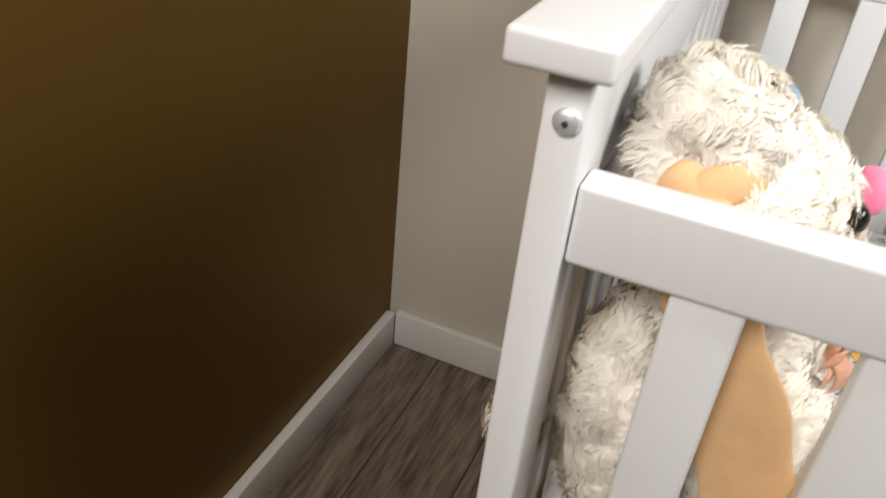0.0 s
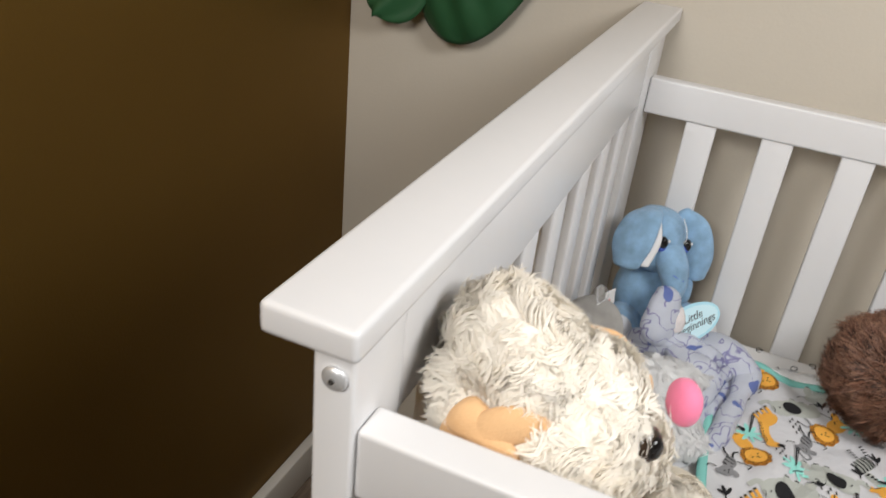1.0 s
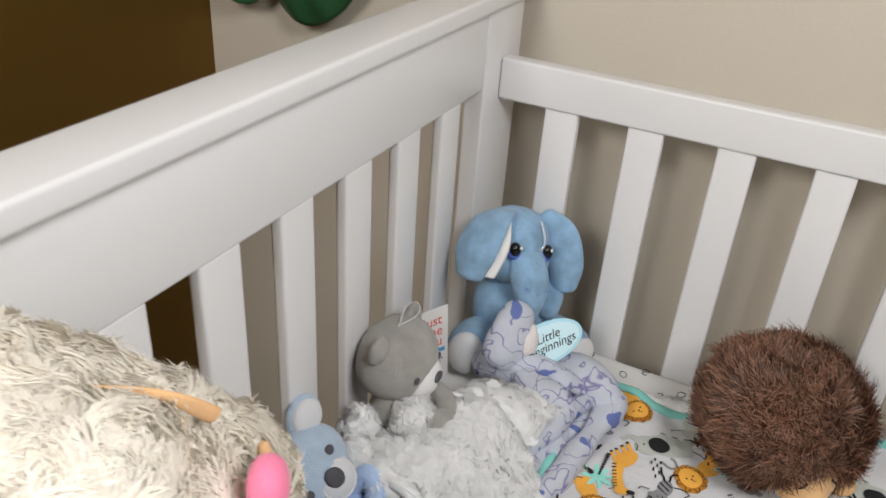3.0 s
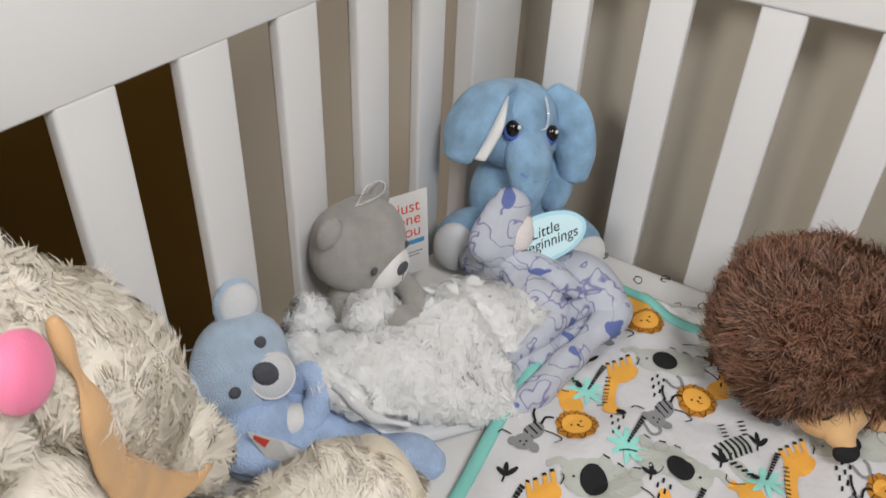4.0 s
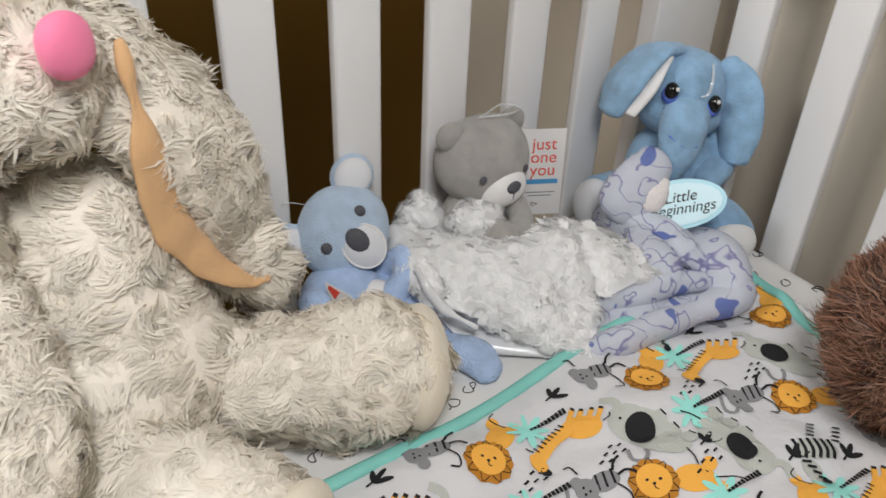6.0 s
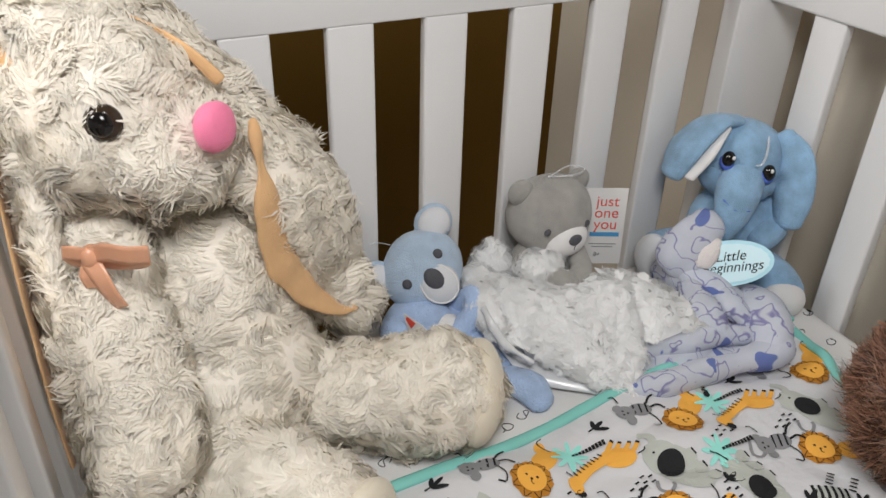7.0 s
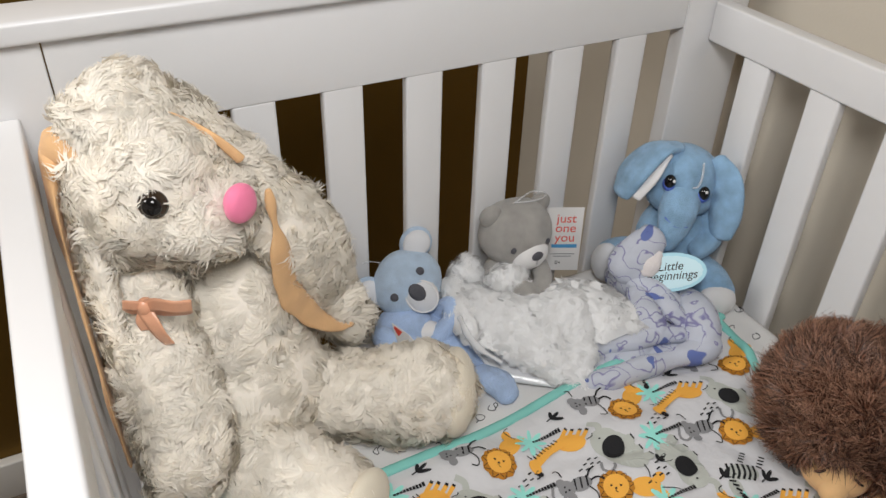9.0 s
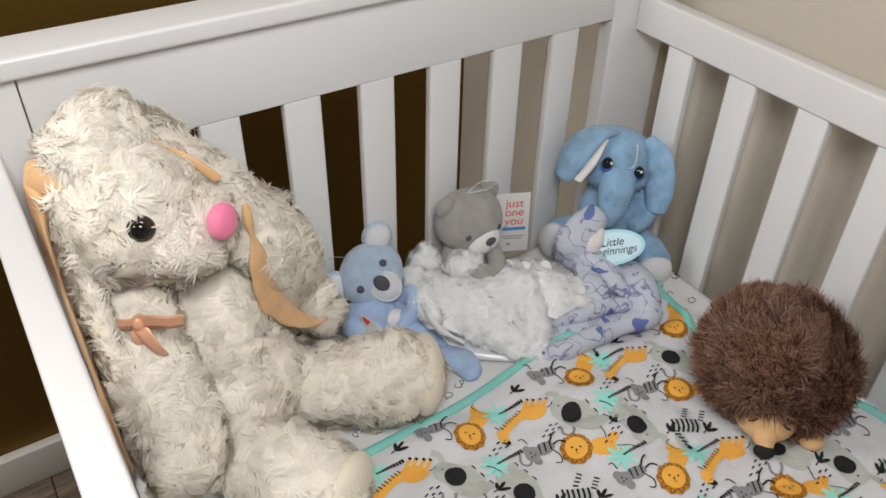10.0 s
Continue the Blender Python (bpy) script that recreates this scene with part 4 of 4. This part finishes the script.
part("blanket_fold", fur((bc2.reshape(-1, 3), patch(bc2)[1]), 12000, seed=33, **SHORT), MINKY, bear, "folded end of the white fleece blanket")
part("blanket_fold", fur(join(ball((0.022, 0.412, 0.550), (0.018, 0.022, 0.030), None, 20, 0.003), tube([(0.03, 0.392, 0.55, 0.016), (0.055, 0.386, 0.545, 0.017), (0.085, 0.381, 0.540, 0.013)], (0, 0, 1), 14, 14, 0.002)), 12000, seed=34, **SHORT), MINKY, bear, "folded end of the white fleece blanket")
skirt = cloth(((0.040, 0.384, 0.556), (0.178, 0.462, 0.506), (0.082, 0.396, 0.500), (0.170, 0.462, 0.500)), 0.010, 0.006, 2, 24, 40, rise=(0.5, -0.8, 0.2))
part("blanket_fold", fur((skirt.reshape(-1, 3), patch(skirt)[1]), 9000, seed=35, **SHORT), MINKY, bear, "lower layer of the white fleece blanket")
part("satin_hem", tube([(0.078, 0.374, 0.553, 0.002, 0.002), (0.090, 0.371, 0.555, 0.003, 0.002), (0.100, 0.373, 0.546, 0.003, 0.002), (0.108, 0.380, 0.535, 0.002, 0.002), (0.124, 0.396, 0.524, 0.002, 0.002)], (0.3, 0.6, 0.6), 44, 12, 0.0010, 150), SATIN, blanket, "shiny white satin hem")
sc = cloth(((0.085, 0.385, 0.518), (0.118, 0.44, 0.512), (0.125, 0.392, 0.502), (0.160, 0.440, 0.502)), 0.004, 0.005, 0, 24, 24)
part("satin_lining", thick(patch(sc), 0.003), SATIN, blanket, "shiny white satin blanket lining")
part("tag_loop", tube([(*bp(0.0, -0.006, 0.0385), 0.0008), (*bp(0.006, 0.010, 0.0400), 0.0008), (*bp(0.004, 0.026, 0.0385), 0.0008), (*bp(-0.004, 0.034, 0.038), 0.0008), (*bp(-0.006, 0.018, 0.0415), 0.0008), (*bp(0.0, -0.004, 0.0390), 0.0008)], (0, 0, 1), 40, 8), CLEAR, bear, "clear plastic tag loop")


def lettering(name, text, size, m, mat, parent, shear=0.0):
    """Raised print in the built-in font, at the pose m."""
    curve = bpy.data.curves.new(name, "FONT")
    curve.body, curve.size, curve.extrude, curve.shear, curve.align_x = text, size, 0.00008, shear, "CENTER"
    curve.space_line = 0.78
    temp = bpy.data.objects.new(name, curve)
    scene.collection.objects.link(temp)
    bpy.context.view_layer.update()
    me = bpy.data.meshes.new_from_object(temp.evaluated_get(bpy.context.evaluated_depsgraph_get()))
    bpy.data.objects.remove(temp)
    me.transform(m)
    me.materials.clear()
    me.materials.append(mat)
    ob = new(name, me)
    under(ob, parent)
    return ob


def plate(m, w, h, d, bevel=0.0):
    bm = bmesh.new()
    bmesh.ops.create_cube(bm, size=1.0, matrix=m @ Matrix.Diagonal((w, h, d, 1)))
    if bevel:
        bmesh.ops.bevel(bm, geom=bm.edges[:], offset=bevel, segments=1, affect="EDGES")
    return bm


def facing(at, right, up):
    """A pose whose x runs along right, y along up and z towards the reader."""
    r = Vector(right).normalized()
    n = r.cross(Vector(up)).normalized()
    u = n.cross(r)
    return Matrix(((r.x, u.x, n.x, at[0]), (r.y, u.y, n.y, at[1]), (r.z, u.z, n.z, at[2]), (0, 0, 0, 1)))


TAGM = facing((0.029, 0.526, 0.572), (0.42, 0.90, 0.0), (0.02, 0.27, 1.0))
tag = part("tag", plate(TAGM, 0.042, 0.078, 0.0006), CARD, bear, "white paper swing tag with red and blue print", False)
lettering("lettering", "just\none\nyou", 0.0150, TAGM @ Matrix.Translation((0.003, 0.021, 0.0005)), RED, tag)
part("print_bar", plate(TAGM @ Matrix.Translation((0.003, -0.008, 0.0004)), 0.028, 0.0042, 0.0003), INKBLUE, tag, "blue brand mark", False)
for k in range(2):
    part("print_bar", plate(TAGM @ Matrix.Translation((0.002, -0.018 - 0.003 * k, 0.0004)), 0.026 - 0.006 * k, 0.0009, 0.0003), P_MID, tag, "line of small print", False)
lettering("lettering", "0+", 0.006, TAGM @ Matrix.Translation((-0.002, -0.031, 0.0005)), P_BLACK, tag)

bear.location += Vector((0.003, -0.004, 0.008))

# ---- blue elephant ----
elephant_toy = thing("plush_elephant", (0.06, 0.66, 0.498), "sky-blue plush elephant sitting against the crib corner, holding a printed blanket", "plush toy")
EF = axes((0.74, -0.67, 0.05), (0, 0.05, 1))
EC = np.array([0.047, 0.672, 0.627])


def ep(f, r, u):
    return tuple(EC + EF @ np.array([f, r, u]))


HEAD_LEAN = math.radians(10)


def eh(f, r, u):
    """A place on the head, which leans to one shoulder."""
    c, q = math.cos(HEAD_LEAN), math.sin(HEAD_LEAN)
    return ep(f, r * c + u * q, u * c - r * q)


ehead = part("head", join(ball(EC, (0.037, 0.039, 0.039), EF, 40, 0.0016, 60), ball(eh(0.012, 0.0, -0.016), (0.028, 0.037, 0.022), EF, 24)), BLUE, elephant_toy)
part("trunk", tube([(*eh(0.028, 0.001, -0.004), 0.0205, 0.014), (*eh(0.044, 0.001, -0.018), 0.0205, 0.0155), (*eh(0.056, 0.001, -0.034), 0.0165, 0.0140), (*eh(0.060, 0.000, -0.050), 0.0130, 0.0110)], EF[:, 1], 24, 18, 0.0010, 60), BLUE, ehead, "short drooping blue trunk")
part("trunk_seam", tube([(*eh(0.0615, -0.012, -0.022), 0.0006), (*eh(0.0665, 0.001, -0.026), 0.0006), (*eh(0.0620, 0.013, -0.024), 0.0006)], (0, 0, 1), 10, 6), ROYAL, ehead, "darker seam across the trunk")
for s in (-1, 1):
    way = axes(EF @ np.array([0.9, 0.4 * s, 0.1]))
    e_eye = part("eye", ball(eh(0.0340, 0.0188 * s, 0.006), (0.0058, 0.0062, 0.0078), way, 18), BLACK, ehead, "glossy black eye with a blue rim")
    part("rim", ball(eh(0.0332, 0.0190 * s, 0.0028), (0.0050, 0.0070, 0.0080), way, 18), ROYAL, e_eye, "blue eye rim")
    part("glint", ball(eh(0.0398, 0.0178 * s + 0.002, 0.0105), (0.0012, 0.0017, 0.0019), way, 10), CARD, e_eye, "white printed glint")
ear1 = part("ear", tube([(*eh(0.004, -0.024, 0.032), 0.013, 0.007), (*eh(0.016, -0.042, 0.028), 0.021, 0.007), (*eh(0.027, -0.057, 0.002), 0.024, 0.007), (*eh(0.034, -0.061, -0.024), 0.016, 0.006)], EF @ np.array([0.75, 0.60, 0.25]), 22, 18), BLUE, ehead, "floppy blue ear")
part("lining", tube([(*eh(0.0235, -0.030, 0.030), 0.005, 0.0025), (*eh(0.0340, -0.041, 0.010), 0.0140, 0.0035), (*eh(0.0420, -0.049, -0.018), 0.0110, 0.0035)], EF @ np.array([0.5, 0.8, 0.3]), 16, 12), WHITEPLUSH, ear1, "white plush ear lining")
ear2 = part("ear", tube([(*eh(0.008, 0.022, 0.034), 0.011, 0.006), (*eh(0.020, 0.038, 0.020), 0.018, 0.007), (*eh(0.028, 0.049, -0.008), 0.019, 0.008), (*eh(0.030, 0.055, -0.034), 0.014, 0.007)], EF @ np.array([0.5, 0.8, 0.1]), 22, 18), BLUE, ehead, "floppy blue ear")
part("body", ball((0.052, 0.668, 0.553), (0.038, 0.042, 0.052), EF, 28, 0.001), BLUE, elephant_toy)
part("arm", tube([(*ep(0.005, 0.034, -0.040), 0.014), (*ep(0.020, 0.040, -0.055), 0.014), (*ep(0.034, 0.030, -0.064), 0.013)], (0, 0, 1), 14, 14), BLUE, elephant_toy)
foot1 = part("leg", tube([(0.040, 0.640, 0.526, 0.022), (0.036, 0.618, 0.530, 0.024), (0.036, 0.602, 0.532, 0.024)], (0, 0, 1), 14, 16), BLUE, elephant_toy)
part("sole", ball((0.038, 0.589, 0.532), (0.012, 0.020, 0.024), axes((0.30, -0.95, 0.1)), 20), CHALK, foot1, "pale grey plush sole")
foot2 = part("leg", tube([(0.080, 0.680, 0.525, 0.022), (0.105, 0.682, 0.522, 0.022), (0.122, 0.678, 0.520, 0.021)], (0, 0, 1), 14, 16), BLUE, elephant_toy)
part("sole", ball((0.132, 0.671, 0.517), (0.014, 0.021, 0.019), axes((0.85, -0.45, 0.0)), 20), WHITEPLUSH, foot2, "white plush sole")
part("tag_loop", tube([(*ep(0.027, 0.012, 0.034), 0.0012, 0.0003), (*ep(0.036, 0.013, 0.022), 0.0012, 0.0003), (*ep(0.040, 0.011, 0.012), 0.0012, 0.0004), (*ep(0.041, 0.006, 0.010), 0.0008, 0.0004)], EF[:, 1], 24, 8), CLEAR, elephant_toy, "clear plastic hook")
OVM = facing((0.117, 0.604, 0.567), (0.62, 0.70, 0.30), (-0.42, 0.30, 0.85))


def oval(m, a, b, d, wave=0.0):
    bm = bmesh.new()
    f = bm.faces.new([bm.verts.new(m @ Vector((a * (1 + wave * math.cos(20 * t)) * math.cos(t), b * (1 + wave * math.cos(20 * t)) * math.sin(t), 0))) for t in np.linspace(0, 2 * math.pi, 120, endpoint=False)])
    bm.normal_update()
    bmesh.ops.solidify(bm, geom=[f], thickness=d)
    return bm


swing = part("tag", oval(OVM, 0.038, 0.0205, 0.0008), AQUA, elephant_toy, "oval aqua paper swing tag", False)
part("tag_face", oval(OVM @ Matrix.Translation((0, 0, 0.0011)), 0.0345, 0.0172, 0.0003, 0.012), AQUALIGHT, swing, "pale aqua scalloped panel", False)
lettering("lettering", "Little\nBeginnings", 0.0125, OVM @ Matrix.Translation((0.002, 0.002, 0.0013)), P_BLACK, swing, 0.3)

# the printed blanket that the elephant holds
lav = thing("printed_blanket", (0.14, 0.57, 0.5), "lavender fleece blanket with navy sketched print, bunched on the sheet", "blanket")
FL = dict(length=0.003, width=0.0009, lift=0.5, curl=0.6, swirl=70, locks=0.05, gather=0.3)
FOLDS = [
    [(0.084, 0.604, 0.590, 0.017, 0.012), (0.084, 0.592, 0.579, 0.022, 0.014), (0.084, 0.581, 0.563, 0.022, 0.014), (0.090, 0.578, 0.552, 0.017, 0.011)],
    [(0.097, 0.600, 0.580, 0.009, 0.006), (0.099, 0.593, 0.572, 0.011, 0.007), (0.100, 0.589, 0.563, 0.009, 0.006)],
    [(0.080, 0.598, 0.548, 0.012), (0.092, 0.584, 0.546, 0.014), (0.104, 0.578, 0.542, 0.012)],
    [(0.062, 0.588, 0.530, 0.014), (0.088, 0.584, 0.538, 0.018), (0.112, 0.592, 0.536, 0.020), (0.132, 0.604, 0.530, 0.016)],
    [(0.110, 0.572, 0.540, 0.014), (0.132, 0.566, 0.538, 0.014), (0.156, 0.566, 0.530, 0.012)],
    [(0.128, 0.626, 0.522, 0.020), (0.156, 0.616, 0.530, 0.021), (0.182, 0.600, 0.528, 0.017)],
    [(0.190, 0.602, 0.524, 0.014), (0.186, 0.572, 0.522, 0.013), (0.182, 0.536, 0.518, 0.012), (0.176, 0.502, 0.514, 0.011), (0.170, 0.474, 0.510, 0.009)],
    [(0.166, 0.584, 0.528, 0.011), (0.158, 0.556, 0.526, 0.012), (0.148, 0.526, 0.522, 0.011), (0.140, 0.500, 0.516, 0.009)],
    [(0.140, 0.590, 0.512, 0.020), (0.154, 0.550, 0.508, 0.018), (0.152, 0.500, 0.506, 0.012)],
    [(0.120, 0.600, 0.538, 0.010), (0.142, 0.590, 0.540, 0.011), (0.160, 0.598, 0.530, 0.010)],
]
for i, rows in enumerate(FOLDS):
    part("fold", fur(tube(rows, (0.67, 0.74, 0) if i < 2 else (0, 0, 1), 36, 20, 0.0032 if i < 2 else 0.0026, 70), 1900 if i < 3 else 2600, seed=60 + i, **FL), BUFF if i == 1 else LAV, lav)
part("fold", thick(patch(cloth(((0.092, 0.520, 0.520), (0.105, 0.622, 0.530), (0.160, 0.480, 0.505), (0.186, 0.606, 0.508)), 0.010, 0.008, 5, 60, 60, rise=(0.5, -0.2, 1), rim=0.3)), 0.004), LAV, lav)

for toy in (elephant_toy, lav):
    toy.location += Vector((0.007, -0.009, 0.007))

# ---- hedgehog ----
hedgehog = thing("plush_hedgehog", (0.345, 0.6, 0.5), "round brown shaggy plush hedgehog lying on the printed quilt", "plush toy")
GF = axes((0.64, -0.77, 0))
GC = np.array([0.338, 0.600, 0.566])


def gp(f, r, u):
    return tuple(GC + GF @ np.array([f, r, u]))


coat = ball(GC, (0.062, 0.064, 0.058), GF, 34, 0.002, 30, 2.2)
part("coat", fur(coat, 70000, 0.0165, 0.0007, 0.80, 0.35, 30, soft=0.0, comb=(-0.45, 0.3, 0.2), stray=0.35, seed=51, bare=((gp(0.056, 0.0, -0.034), 0.030), (gp(0.050, 0.044, -0.046), 0.010)), locks=0.012, gather=0.42), SPINE, hedgehog, "shaggy brown spiky fur coat")
face = part("face", ball(gp(0.050, 0.0, -0.030), (0.022, 0.028, 0.024), GF, 22), CARAMEL, hedgehog, "tan plush face")
snout = part("snout", tube([(*gp(0.057, 0, -0.031), 0.017), (*gp(0.068, 0, -0.038), 0.012), (*gp(0.074, 0.001, -0.042), 0.008)], (0, 0, 1), 12, 16), CARAMEL, face)
part("nose", ball(gp(0.079, 0.001, -0.045), (0.007, 0.0095, 0.0078), GF, 18), P_BLACK, snout, "black plush nose")
for s in (-1, 1):
    part("eye", tube([(*gp(0.0672, 0.012 * s, -0.018), 0.001), (*gp(0.0680, 0.015 * s, -0.020), 0.0012), (*gp(0.0670, 0.018 * s, -0.022), 0.0009)], (0, 0, 1), 8, 8), P_BLACK, face, "stitched sleepy eye")
part("paw", ball(gp(0.050, 0.044, -0.046), (0.011, 0.012, 0.009), GF, 18), CARAMEL, hedgehog, "tan plush paw")
hedgehog.location += Vector((0.002, 0.008, 0.010))
